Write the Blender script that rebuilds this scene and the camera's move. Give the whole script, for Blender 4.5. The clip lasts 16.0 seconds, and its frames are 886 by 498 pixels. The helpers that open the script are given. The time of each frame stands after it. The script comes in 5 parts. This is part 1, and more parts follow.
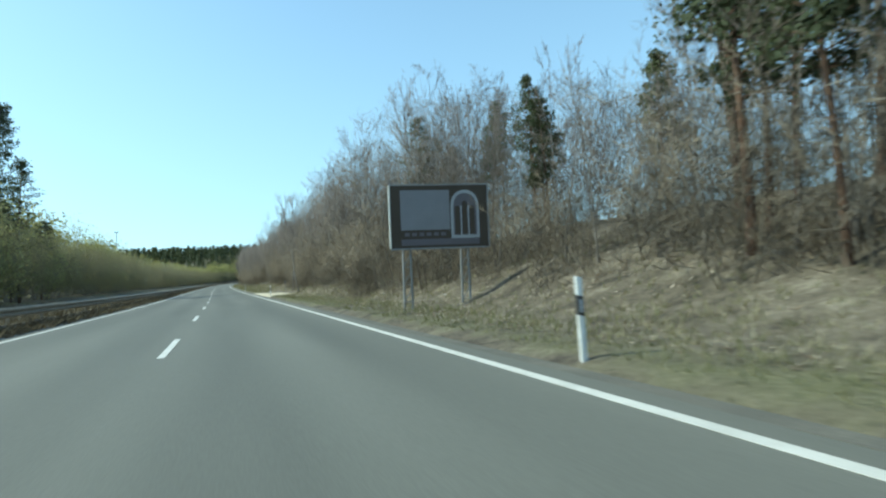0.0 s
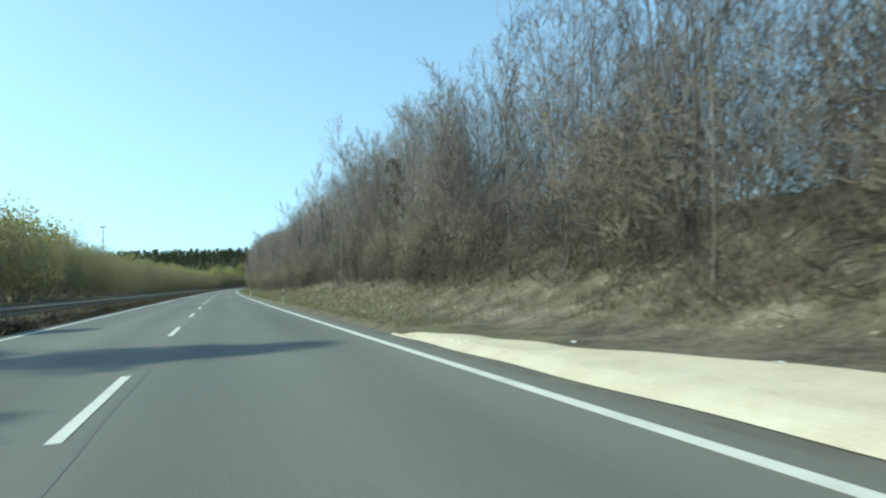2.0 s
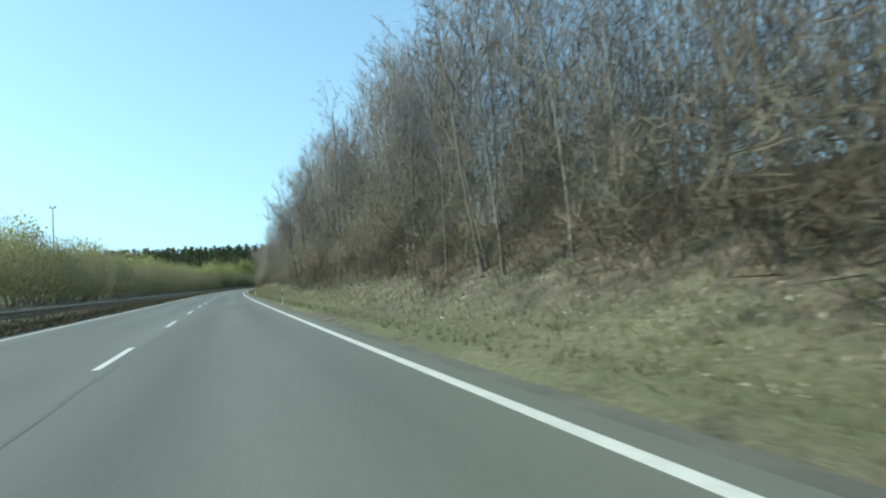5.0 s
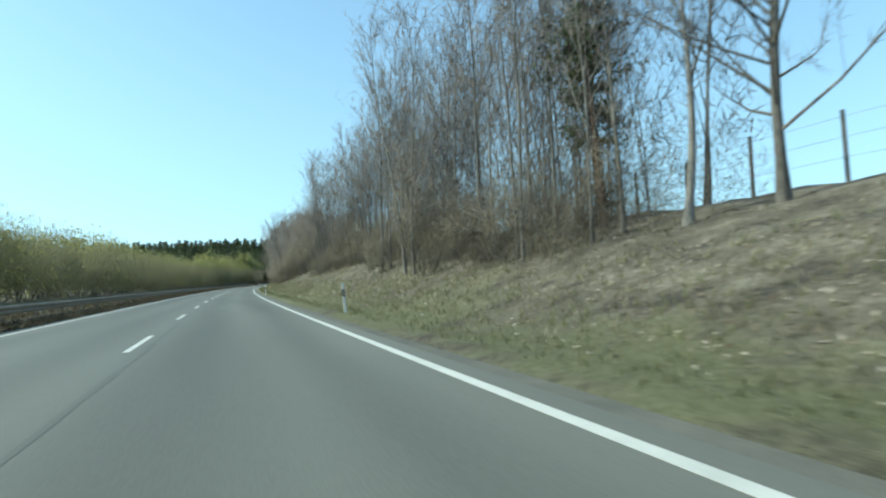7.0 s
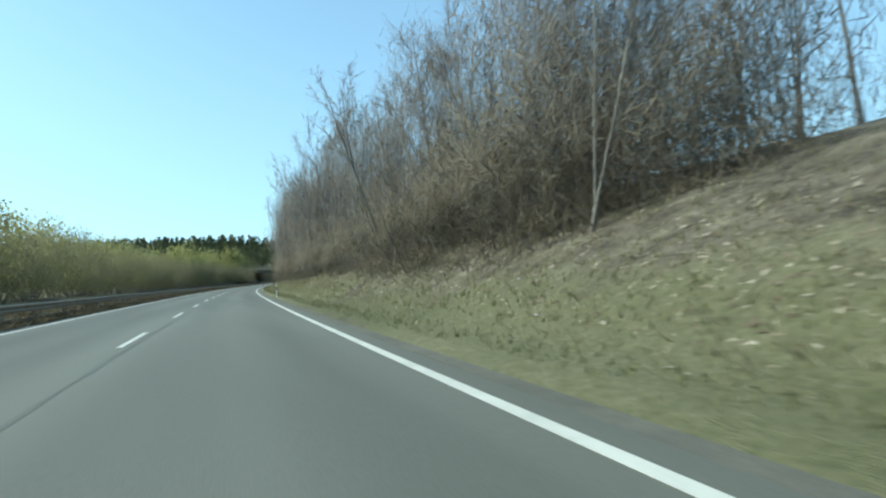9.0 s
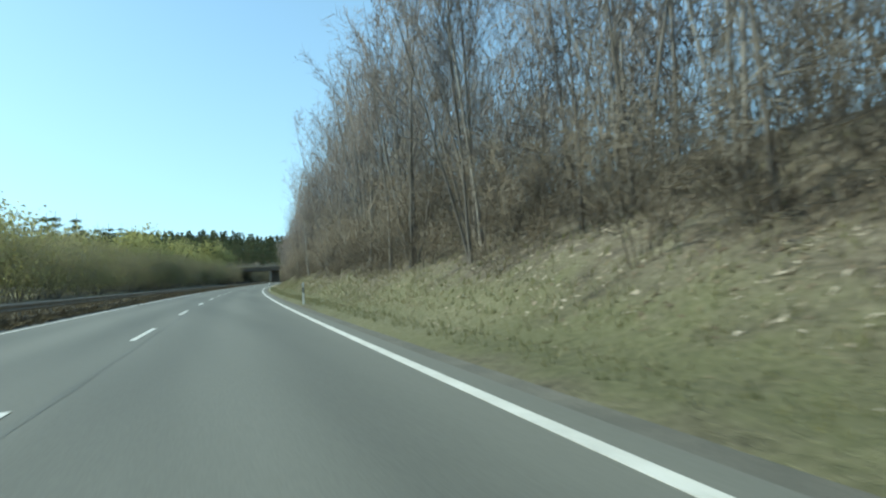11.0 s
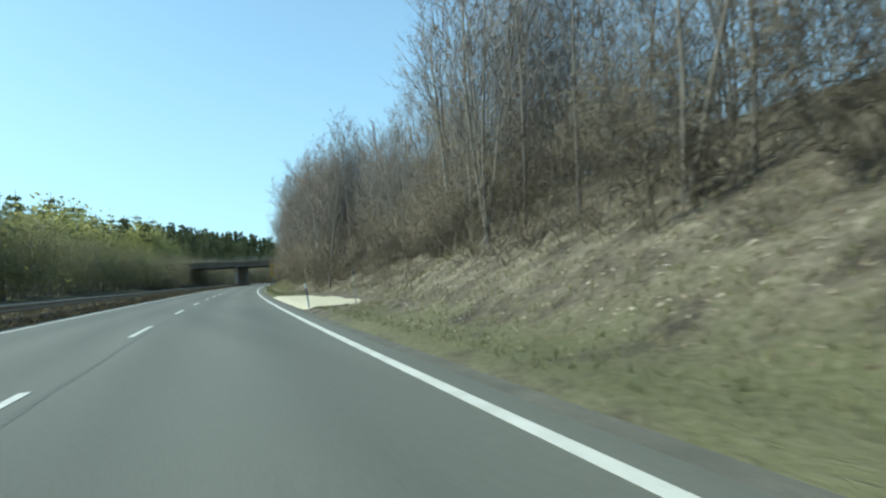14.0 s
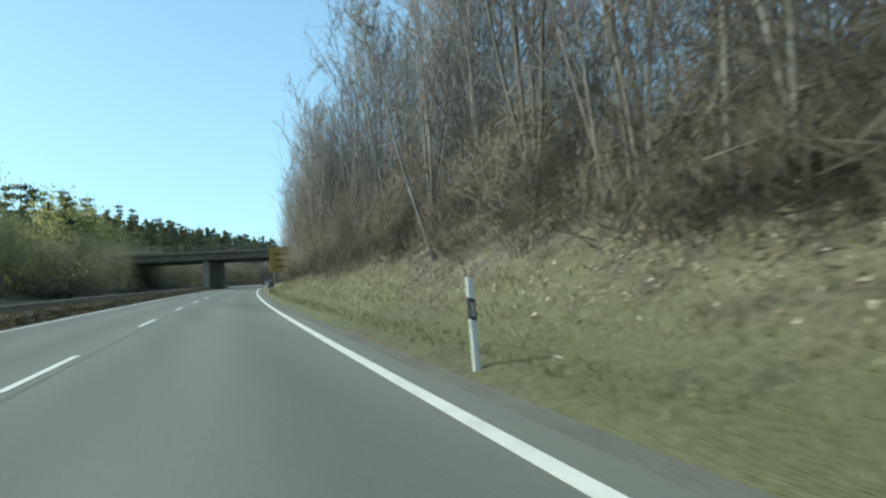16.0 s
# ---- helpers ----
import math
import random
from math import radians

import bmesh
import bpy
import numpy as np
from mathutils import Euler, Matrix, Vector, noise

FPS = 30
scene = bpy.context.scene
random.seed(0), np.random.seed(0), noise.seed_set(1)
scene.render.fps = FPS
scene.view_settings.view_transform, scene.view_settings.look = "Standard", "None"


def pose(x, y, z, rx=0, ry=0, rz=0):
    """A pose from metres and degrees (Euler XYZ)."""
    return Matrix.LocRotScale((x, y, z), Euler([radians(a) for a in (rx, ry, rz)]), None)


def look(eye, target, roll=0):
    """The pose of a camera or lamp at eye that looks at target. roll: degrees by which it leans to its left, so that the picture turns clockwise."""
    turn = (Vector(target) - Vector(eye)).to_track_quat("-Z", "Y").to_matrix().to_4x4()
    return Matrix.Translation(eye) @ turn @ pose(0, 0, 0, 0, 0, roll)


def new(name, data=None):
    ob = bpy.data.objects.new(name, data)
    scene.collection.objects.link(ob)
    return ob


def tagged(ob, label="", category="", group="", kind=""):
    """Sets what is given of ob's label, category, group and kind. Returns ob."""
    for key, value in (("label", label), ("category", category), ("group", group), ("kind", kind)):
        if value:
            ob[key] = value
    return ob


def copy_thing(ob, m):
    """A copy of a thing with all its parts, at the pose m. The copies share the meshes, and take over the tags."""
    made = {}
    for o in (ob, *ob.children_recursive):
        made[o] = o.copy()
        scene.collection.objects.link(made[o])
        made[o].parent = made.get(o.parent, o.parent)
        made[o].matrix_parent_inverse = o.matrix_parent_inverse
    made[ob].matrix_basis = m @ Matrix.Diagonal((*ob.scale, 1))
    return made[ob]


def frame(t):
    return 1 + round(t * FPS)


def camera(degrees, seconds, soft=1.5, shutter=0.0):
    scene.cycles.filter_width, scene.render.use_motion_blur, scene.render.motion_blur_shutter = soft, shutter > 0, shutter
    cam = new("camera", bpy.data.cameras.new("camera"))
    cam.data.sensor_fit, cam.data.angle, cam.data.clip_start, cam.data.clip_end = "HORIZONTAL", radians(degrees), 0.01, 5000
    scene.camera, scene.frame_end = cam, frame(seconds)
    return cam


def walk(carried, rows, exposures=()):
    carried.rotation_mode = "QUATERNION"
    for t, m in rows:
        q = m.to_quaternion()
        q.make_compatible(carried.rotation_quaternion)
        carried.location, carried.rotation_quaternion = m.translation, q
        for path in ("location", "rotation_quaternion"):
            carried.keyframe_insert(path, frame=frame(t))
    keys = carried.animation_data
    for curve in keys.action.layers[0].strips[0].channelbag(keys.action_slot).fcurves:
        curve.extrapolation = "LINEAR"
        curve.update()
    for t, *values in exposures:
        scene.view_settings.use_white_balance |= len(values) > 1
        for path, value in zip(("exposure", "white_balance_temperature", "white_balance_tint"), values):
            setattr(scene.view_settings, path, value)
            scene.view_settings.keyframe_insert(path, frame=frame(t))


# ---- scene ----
# ---- the road's line: curvature (1/km, to the right) and grade (%) every 60 m ----
CURVE = [-0.344, -0.21, 0.155, 0.122, 0.083, 0.416, 0.365, 0.569, 0.593, 0.495, 0.768, 0.666, 0.657, 0.657, 0.657, 0.657]
GRADE = [-1.027, -0.67, -0.337, -0.361, -0.189, 0.032, 0.083, 0.222, 0.325, 0.458, 0.763, 0.889, 0.767, 0.62, 0.529, 0.485]
S_LINE = np.arange(-200.0, 1300.0, 2.0)
KNOTS = np.arange(16) * 60.0
TURN = np.cumsum(np.interp(S_LINE, KNOTS, CURVE) * 1e-3) * 2.0
TURN -= np.interp(0, S_LINE, TURN)
RISE = np.interp(S_LINE, KNOTS, GRADE) * 1e-2
LINE_X, LINE_Y, LINE_Z = (np.cumsum(a) * 2.0 for a in (np.sin(TURN), np.cos(TURN), RISE))
LINE_X, LINE_Y, LINE_Z = (a - np.interp(0, S_LINE, a) for a in (LINE_X, LINE_Y, LINE_Z))
H_EYE, EDGE_R, EDGE_L = 1.119, 4.219, -4.168


def road_at(s, d, z=0.0):
    """Points at s metres along the lane line, d to its right, z above the road (arrays or numbers)."""
    a = np.interp(s, S_LINE, TURN)
    return np.stack([np.interp(s, S_LINE, LINE_X) + d * np.cos(a), np.interp(s, S_LINE, LINE_Y) - d * np.sin(a),
                     np.interp(s, S_LINE, LINE_Z) + z + 0 * d], -1)


def heading(s):
    return float(np.interp(s, S_LINE, TURN))


# ---- camera: seconds, metres along, metres to the right, yaw, pitch, roll against the road ----
cam = camera(70.06, 16.0, soft=2.2, shutter=0.09)
RIDE = [
    (0, 4.78, 1.05, 18.87, 2.65, 2.34),
    (0.5, 20.93, 1.00, 19.00, 2.77, 2.06),
    (1, 37.44, 1.04, 19.17, 2.70, 2.38),
    (1.5, 53.86, 1.02, 19.40, 2.97, 1.98),
    (2, 70.58, 1.20, 19.48, 3.14, 1.74),
    (2.5, 87.40, 1.28, 19.33, 3.38, 1.44),
    (3, 104.73, 1.58, 19.43, 3.05, 2.66),
    (3.5, 121.63, 1.70, 19.42, 3.07, 2.44),
    (4, 138.95, 1.95, 19.41, 2.81, 3.21),
    (4.5, 156.09, 1.93, 19.34, 2.80, 3.07),
    (5, 173.29, 1.89, 19.16, 2.78, 2.74),
    (5.5, 190.60, 1.85, 18.95, 2.76, 2.34),
    (6, 208.03, 1.81, 18.77, 2.74, 2.01),
    (6.5, 225.62, 1.79, 18.70, 2.73, 1.87),
    (7, 243.38, 1.76, 18.98, 2.62, 2.31),
    (7.5, 260.97, 1.71, 19.02, 2.69, 1.96),
    (8, 278.80, 1.85, 19.02, 2.53, 2.27),
    (8.5, 296.39, 1.92, 19.00, 2.63, 2.00),
    (9, 314.40, 2.05, 18.97, 2.39, 2.61),
    (9.5, 332.02, 2.04, 18.95, 2.47, 2.38),
    (10, 349.77, 2.04, 18.93, 2.46, 2.40),
    (10.5, 367.43, 2.05, 18.88, 2.42, 2.44),
    (11, 385.06, 2.05, 18.83, 2.38, 2.50),
    (11.5, 402.73, 2.06, 18.78, 2.34, 2.54),
    (12, 420.48, 2.06, 18.76, 2.33, 2.56),
    (12.5, 438.02, 1.89, 18.75, 2.54, 2.05),
    (13, 456.12, 2.01, 18.93, 2.30, 2.74),
    (13.5, 473.74, 1.98, 19.07, 2.81, 1.71),
    (14, 491.74, 2.18, 19.20, 2.37, 2.64),
    (14.5, 508.97, 2.25, 19.13, 2.59, 2.16),
    (15, 526.48, 2.47, 19.32, 2.25, 3.01),
    (15.5, 543.17, 2.54, 19.34, 2.27, 2.75),
    (16, 559.46, 2.50, 19.36, 2.22, 3.03),
]


def eye_pose(s, d, yaw, pitch, roll):
    x, y, z = road_at(s, d, H_EYE)
    tilt = math.degrees(math.atan(float(np.interp(s, S_LINE, RISE))))
    turn = Matrix.Rotation(-heading(s) - radians(yaw), 4, "Z") @ Matrix.Rotation(radians(90 + pitch + tilt), 4, "X")
    return Matrix.Translation((x, y, z)) @ turn @ Matrix.Rotation(-radians(roll), 4, "Z")


walk(cam, [(t, eye_pose(*row)) for t, *row in RIDE], [(0.0, 0.7, 6450, -13), (16.0, 0.7, 6450, -13)])

# ---- sky, sun, exposure ----
SUN_EL, SUN_AHEAD = 42.0, 14.0     # height, and how far ahead of square to the road, on its left
to_sun = Vector((-math.cos(radians(SUN_EL)) * math.cos(radians(SUN_AHEAD)), math.cos(radians(SUN_EL)) * math.sin(radians(SUN_AHEAD)),
                 math.sin(radians(SUN_EL))))
world = bpy.data.worlds.new("sky")
scene.world = world
world.use_nodes = True
nt = world.node_tree
sky = nt.nodes.new("ShaderNodeTexSky")
sky.sky_type, sky.sun_disc = "NISHITA", False
sky.sun_elevation, sky.sun_rotation = radians(SUN_EL), math.atan2(to_sun.x, to_sun.y)
sky.air_density, sky.dust_density, sky.ozone_density = 1.0, 0.45, 2.0
# hazy spring sky: the pale band at the horizon is narrow
way, squeeze, unit = nt.nodes.new("ShaderNodeTexCoord"), nt.nodes.new("ShaderNodeMapping"), nt.nodes.new("ShaderNodeVectorMath")
squeeze.inputs["Location"].default_value, squeeze.inputs["Scale"].default_value = (0, 0, 0.12), (1, 1, 0.5)
unit.operation = "NORMALIZE"
nt.links.new(way.outputs["Generated"], squeeze.inputs["Vector"])
nt.links.new(squeeze.outputs["Vector"], unit.inputs[0])
nt.links.new(unit.outputs["Vector"], sky.inputs["Vector"])
nt.links.new(sky.outputs["Color"], nt.nodes["Background"].inputs["Color"])
nt.nodes["Background"].inputs["Strength"].default_value = 0.15
lamp = bpy.data.lights.new("sun", "SUN")
lamp.energy, lamp.angle, lamp.color = 3.0, radians(0.6), (1.0, 0.955, 0.88)
sun = new("sun", lamp)
sun.matrix_world = look(to_sun * 100, (0, 0, 0))


# ---- materials ----
def material(name, colors, rough=0.85, scale=3.0, fine=40.0, bump=0.3, metal=0.0, per_object=0.0, island=0.0, fine_mix=0.5, dist=0.02,
             translucent=0.0, stretch=None, tracks=0.0):
    """Two scales of noise over a ramp of colours, with bump; per_object / island: how much single things or leaves differ."""
    m = bpy.data.materials.new(name)
    m.use_nodes = True
    n, l = m.node_tree.nodes, m.node_tree.links
    b = n["Principled BSDF"]
    b.inputs["Roughness"].default_value, b.inputs["Metallic"].default_value = rough, metal
    co = n.new("ShaderNodeTexCoord")
    src = co.outputs["Object"]
    if stretch:
        mp = n.new("ShaderNodeMapping")
        mp.inputs["Scale"].default_value = stretch
        l.new(src, mp.inputs["Vector"])
        src = mp.outputs["Vector"]
    big, small = n.new("ShaderNodeTexNoise"), n.new("ShaderNodeTexNoise")
    for t, sc, de in ((big, scale, 3), (small, fine, 4)):
        t.inputs["Scale"].default_value, t.inputs["Detail"].default_value = sc, de
        l.new(src, t.inputs["Vector"])
    mix = n.new("ShaderNodeMix")
    mix.inputs["Factor"].default_value = fine_mix
    l.new(big.outputs["Fac"], mix.inputs["A"])
    l.new(small.outputs["Fac"], mix.inputs["B"])
    value = mix.outputs["Result"]
    if per_object or island:
        if per_object:
            rnd = n.new("ShaderNodeObjectInfo").outputs["Random"]
        else:
            rnd = n.new("ShaderNodeNewGeometry").outputs["Random Per Island"]
        off = n.new("ShaderNodeMath")
        off.operation = "MULTIPLY_ADD"
        amount = per_object or island
        l.new(rnd, off.inputs[0])
        off.inputs[1].default_value = amount
        off.inputs[2].default_value = -amount / 2
        add = n.new("ShaderNodeMath")
        l.new(value, add.inputs[0])
        l.new(off.outputs[0], add.inputs[1])
        value = add.outputs[0]
    if tracks:                      # wheel tracks: bands along the lanes
        at2, wave, tone = n.new("ShaderNodeAttribute"), n.new("ShaderNodeMath"), n.new("ShaderNodeMath")
        at2.attribute_name = "across"
        wave.operation = "COSINE"
        l.new(at2.outputs["Fac"], wave.inputs[0])
        tone.operation = "MULTIPLY_ADD"
        l.new(wave.outputs[0], tone.inputs[0])
        tone.inputs[1].default_value = tracks
        l.new(value, tone.inputs[2])
        value = tone.outputs[0]
    ramp = n.new("ShaderNodeValToRGB")
    e = ramp.color_ramp.elements
    while len(e) < len(colors):
        e.new(0.5)
    for i, c in enumerate(colors):
        e[i].position = 0.3 + 0.4 * i / max(1, len(colors) - 1)
        e[i].color = (*c, 1)
    l.new(value, ramp.inputs["Fac"])
    l.new(ramp.outputs["Color"], b.inputs["Base Color"])
    if bump:
        bp = n.new("ShaderNodeBump")
        bp.inputs["Strength"].default_value, bp.inputs["Distance"].default_value = bump, dist
        l.new(small.outputs["Fac"], bp.inputs["Height"])
        l.new(bp.outputs["Normal"], b.inputs["Normal"])
    if translucent:
        tr, ms = n.new("ShaderNodeBsdfTranslucent"), n.new("ShaderNodeMixShader")
        l.new(ramp.outputs["Color"], tr.inputs["Color"])
        ms.inputs["Fac"].default_value = translucent
        l.new(b.outputs[0], ms.inputs[1])
        l.new(tr.outputs[0], ms.inputs[2])
        l.new(ms.outputs[0], n["Material Output"].inputs["Surface"])
    return m


ASPHALT = material("asphalt", [(0.088, 0.09, 0.076), (0.117, 0.119, 0.1), (0.148, 0.149, 0.126)], 0.82, 0.5, 70, 0.25, fine_mix=0.3, dist=0.006, stretch=(1, 0.08, 1), tracks=0.08)
SHOULDER = material("worn_shoulder", [(0.07, 0.07, 0.058), (0.11, 0.105, 0.085), (0.16, 0.15, 0.12)], 0.9, 1.2, 30, 0.5)
TAR = material("tar_seam", [(0.085, 0.087, 0.073), (0.107, 0.109, 0.092), (0.128, 0.13, 0.11)], 0.75, 0.25, 60, 0.2)
PAINT = material("road_paint", [(0.43, 0.425, 0.385), (0.57, 0.562, 0.515), (0.65, 0.638, 0.59)], 0.6, 2, 45, 0.2)
GRAVEL = material("pale_gravel", [(0.42, 0.375, 0.27), (0.52, 0.47, 0.35), (0.6, 0.55, 0.43)], 0.95, 1.5, 25, 0.5)
BARK = material("bark", [(0.085, 0.074, 0.062), (0.18, 0.162, 0.14), (0.31, 0.287, 0.255)], 0.9, 1.2, 14, 0.7, per_object=0.25, stretch=(1, 1, 0.3))
TWIG = material("twigs", [(0.15, 0.129, 0.114), (0.23, 0.204, 0.183), (0.325, 0.293, 0.268)], 0.9, 0.6, 5, 0, per_object=0.3, translucent=0.45)
SHRUB_TWIG = material("shrub_twigs", [(0.178, 0.15, 0.113), (0.26, 0.225, 0.174), (0.348, 0.307, 0.246)], 0.9, 0.7, 5, 0, per_object=0.35, translucent=0.45)
BRUSH_BARK = material("brush_bark", [(0.09, 0.074, 0.052), (0.14, 0.118, 0.086), (0.2, 0.172, 0.13)], 0.9, 1.5, 14, 0.3, per_object=0.3)
# twigs of the left thicket, coloured lighter to lift the shade they stand in
LIFTED_TWIG = material("shade_lifted_twigs", [(0.19, 0.175, 0.105), (0.28, 0.258, 0.16), (0.365, 0.335, 0.225)], 0.9, 0.3, 4, 0, translucent=0.5)
PALE_BARK = material("pale_bark", [(0.11, 0.1, 0.082), (0.24, 0.225, 0.195), (0.4, 0.385, 0.35)], 0.85, 1.5, 9, 0.5, stretch=(1, 1, 0.4))
PINE_BARK = material("pine_bark", [(0.07, 0.045, 0.03), (0.16, 0.09, 0.055)], 0.9, 2, 14, 0.6)
NEEDLES = material("pine_needles", [(0.045, 0.062, 0.03), (0.078, 0.1, 0.048), (0.12, 0.145, 0.07)], 0.8, 0.8, 6, 0, per_object=0.3, translucent=0.4)
LEAVES = material("spring_leaves", [(0.33, 0.325, 0.12), (0.42, 0.405, 0.16), (0.5, 0.47, 0.22)], 0.85, 0.25, 3, 0, per_object=0.35, translucent=0.65)
GRASS_BLADES = material("grass_blades", [(0.132, 0.138, 0.057), (0.205, 0.2, 0.095), (0.32, 0.292, 0.176)], 0.85, 0.08, 2, 0, island=0.4, translucent=0.35)
DEAD_LEAVES = material("dead_leaves", [(0.13, 0.095, 0.06), (0.25, 0.195, 0.13), (0.5, 0.435, 0.34)], 0.85, 0.3, 4, 0, island=0.6, translucent=0.25)
STEEL = material("galvanised_steel", [(0.19, 0.19, 0.19), (0.27, 0.27, 0.265), (0.34, 0.34, 0.33)], 0.6, 1.2, 20, 0.15, metal=0.4)
DARK_STEEL = material("dull_dark_steel", [(0.19, 0.158, 0.115), (0.265, 0.225, 0.168), (0.34, 0.292, 0.225)], 0.9, 1.0, 18, 0.2)
BRAMBLE = material("bramble", [(0.1, 0.086, 0.056), (0.155, 0.134, 0.09), (0.21, 0.187, 0.13)], 0.9, 0.5, 6, 0, translucent=0.4)
# one concrete in two tones: shade put into the deck's, the pier's kept lighter
SHADED_CONCRETE = material("concrete", [(0.08, 0.068, 0.05), (0.12, 0.102, 0.078), (0.165, 0.145, 0.115)], 0.9, 0.4, 12, 0.25)
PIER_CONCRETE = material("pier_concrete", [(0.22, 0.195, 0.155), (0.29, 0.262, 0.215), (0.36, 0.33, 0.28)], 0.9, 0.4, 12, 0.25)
WHITE_PLASTIC = material("white_plastic", [(0.6, 0.6, 0.56), (0.78, 0.78, 0.75)], 0.5, 3, 30, 0.1)
BLACK_PLASTIC = material("black_plastic", [(0.02, 0.02, 0.02), (0.04, 0.04, 0.04)], 0.5, 3, 30, 0.1)
REFLECTOR = material("reflector", [(0.3, 0.3, 0.3), (0.5, 0.5, 0.5)], 0.25, 10, 80, 0.1)
SIGN_BROWN = material("sign_brown", [(0.06, 0.045, 0.032), (0.085, 0.064, 0.046)], 0.85, 1, 30, 0.05)
SIGN_GREY = material("sign_grey", [(0.2, 0.195, 0.205), (0.25, 0.243, 0.255)], 0.7, 1.5, 30, 0.05)
SIGN_BAND = material("sign_band", [(0.115, 0.1, 0.11), (0.15, 0.132, 0.142)], 0.7, 1.5, 30, 0.05)
STRAW = material("straw", [(0.2, 0.17, 0.095), (0.33, 0.29, 0.18), (0.46, 0.42, 0.29)], 0.85, 0.1, 2, 0, island=0.4, translucent=0.3)
SIGN_WHITE = material("sign_white", [(0.33, 0.33, 0.33), (0.4, 0.4, 0.4)], 0.7, 1.5, 30, 0.05)
SIGN_YELLOW = material("sign_yellow", [(0.3, 0.19, 0.04), (0.38, 0.24, 0.05)], 0.5, 1.5, 30, 0.05)
WOOD = material("weathered_wood", [(0.1, 0.085, 0.065), (0.19, 0.165, 0.13)], 0.9, 3, 25, 0.5, stretch=(1, 1, 0.2))
PAPER = material("paper_scrap", [(0.7, 0.7, 0.67), (0.85, 0.85, 0.82)], 0.7, 4, 30, 0.1)
CAR_PAINT = material("dark_car_paint", [(0.015, 0.017, 0.02), (0.022, 0.024, 0.028)], 0.25, 1, 30, 0)
CAR_GLASS = material("car_glass", [(0.01, 0.012, 0.014), (0.02, 0.022, 0.025)], 0.08, 1, 10, 0)
RUBBER = material("rubber", [(0.012, 0.012, 0.012), (0.022, 0.022, 0.022)], 0.85, 5, 40, 0.1)
TAIL_RED = material("tail_lamp_red", [(0.25, 0.01, 0.01), (0.35, 0.02, 0.015)], 0.3, 5, 30, 0)


# ---- mesh helpers ----
def mesh_of(name, verts, faces, *mats, smooth=False, slots=None):
    me = bpy.data.meshes.new(name)
    me.from_pydata([tuple(map(float, v)) for v in verts], [], [tuple(map(int, f)) for f in faces])
    for m in mats:
        me.materials.append(m)
    if slots is not None:
        me.polygons.foreach_set("material_index", np.asarray(slots, dtype=np.int32))
    if smooth:
        me.polygons.foreach_set("use_smooth", np.ones(len(me.polygons), dtype=bool))
    me.update()
    return me


def crown_normals(me, ways):
    """Fine foliage is lit as the whole crown that it fills: its normals point out of the crown."""
    me.polygons.foreach_set("use_smooth", np.ones(len(me.polygons), dtype=bool))
    me.attributes.new("outward", "FLOAT_VECTOR", "POINT").data.foreach_set("vector", ways.ravel())
    me.normals_split_custom_set_from_vertices(ways.tolist())


def outward(me, lift=0.5, mid=0.45):
    """Turn the normals of a crown's mesh out from its axis and a point at part of its height."""
    co2 = np.empty(len(me.vertices) * 3)
    me.vertices.foreach_get("co", co2)
    co2 = co2.reshape(-1, 3)
    w = co2 - co2.mean(axis=0) * (1, 1, 0) - (0, 0, co2[:, 2].max() * mid)
    w /= w.std(axis=0) + 1e-6
    w[:, 2] += lift
    w /= np.linalg.norm(w, axis=1)[:, None] + 1e-6
    crown_normals(me, w)
    return me


def part(name, me, parent, label=""):
    ob = new(name, me)
    ob.parent = parent
    return tagged(ob, label)


def thing(name, m, label, category, group="", kind=""):
    ob = new(name)
    ob.matrix_basis = m
    return tagged(ob, label, category, group, kind)


def box_mesh(name, mat, size, at=(0, 0, 0), bevel=0.0, taper=1.0, shear=(0, 0)):
    """A box standing on `at`, with bevelled edges; taper narrows its top, shear leans it."""
    bm = bmesh.new()
    bmesh.ops.create_cube(bm, size=1)
    for v in bm.verts:
        top = v.co.z > 0
        k = taper if top else 1
        v.co = Vector((v.co.x * size[0] * k + (shear[0] if top else 0), v.co.y * size[1] * k + (shear[1] if top else 0), (v.co.z + 0.5) * size[2])) + Vector(at)
    if bevel:
        bmesh.ops.bevel(bm, geom=list(bm.edges), offset=bevel, segments=2, affect="EDGES", profile=0.6)
    me = bpy.data.meshes.new(name)
    bm.to_mesh(me)
    bm.free()
    me.materials.append(mat)
    return me


def tube_mesh(name, mat, rings, sides=8):
    """A closed tube through rings of (centre, radius)."""
    v, f = tube(rings, sides)
    n = len(v)
    f += [tuple(range(sides))[::-1], tuple(range(n - sides, n))]
    return mesh_of(name, v, f, mat, smooth=False)


def tube(rings, sides, start=0):
    verts, faces = [], []
    for i, (c, r) in enumerate(rings):
        c = Vector(c)
        a = Vector(rings[max(i - 1, 0)][0])
        b = Vector(rings[min(i + 1, len(rings) - 1)][0])
        w = (b - a).normalized() if (b - a).length > 1e-6 else Vector((0, 0, 1))
        u = w.orthogonal().normalized() if abs(w.z) < 0.95 else Vector((1, 0, 0))
        u = (u - w * u.dot(w)).normalized()
        t = w.cross(u)
        for k in range(sides):
            g = 2 * math.pi * k / sides
            verts.append(c + (u * math.cos(g) + t * math.sin(g)) * r)
    for i in range(len(rings) - 1):
        for k in range(sides):
            a, b = start + i * sides + k, start + i * sides + (k + 1) % sides
            faces.append((a, b, b + sides, a + sides))
    return verts, faces


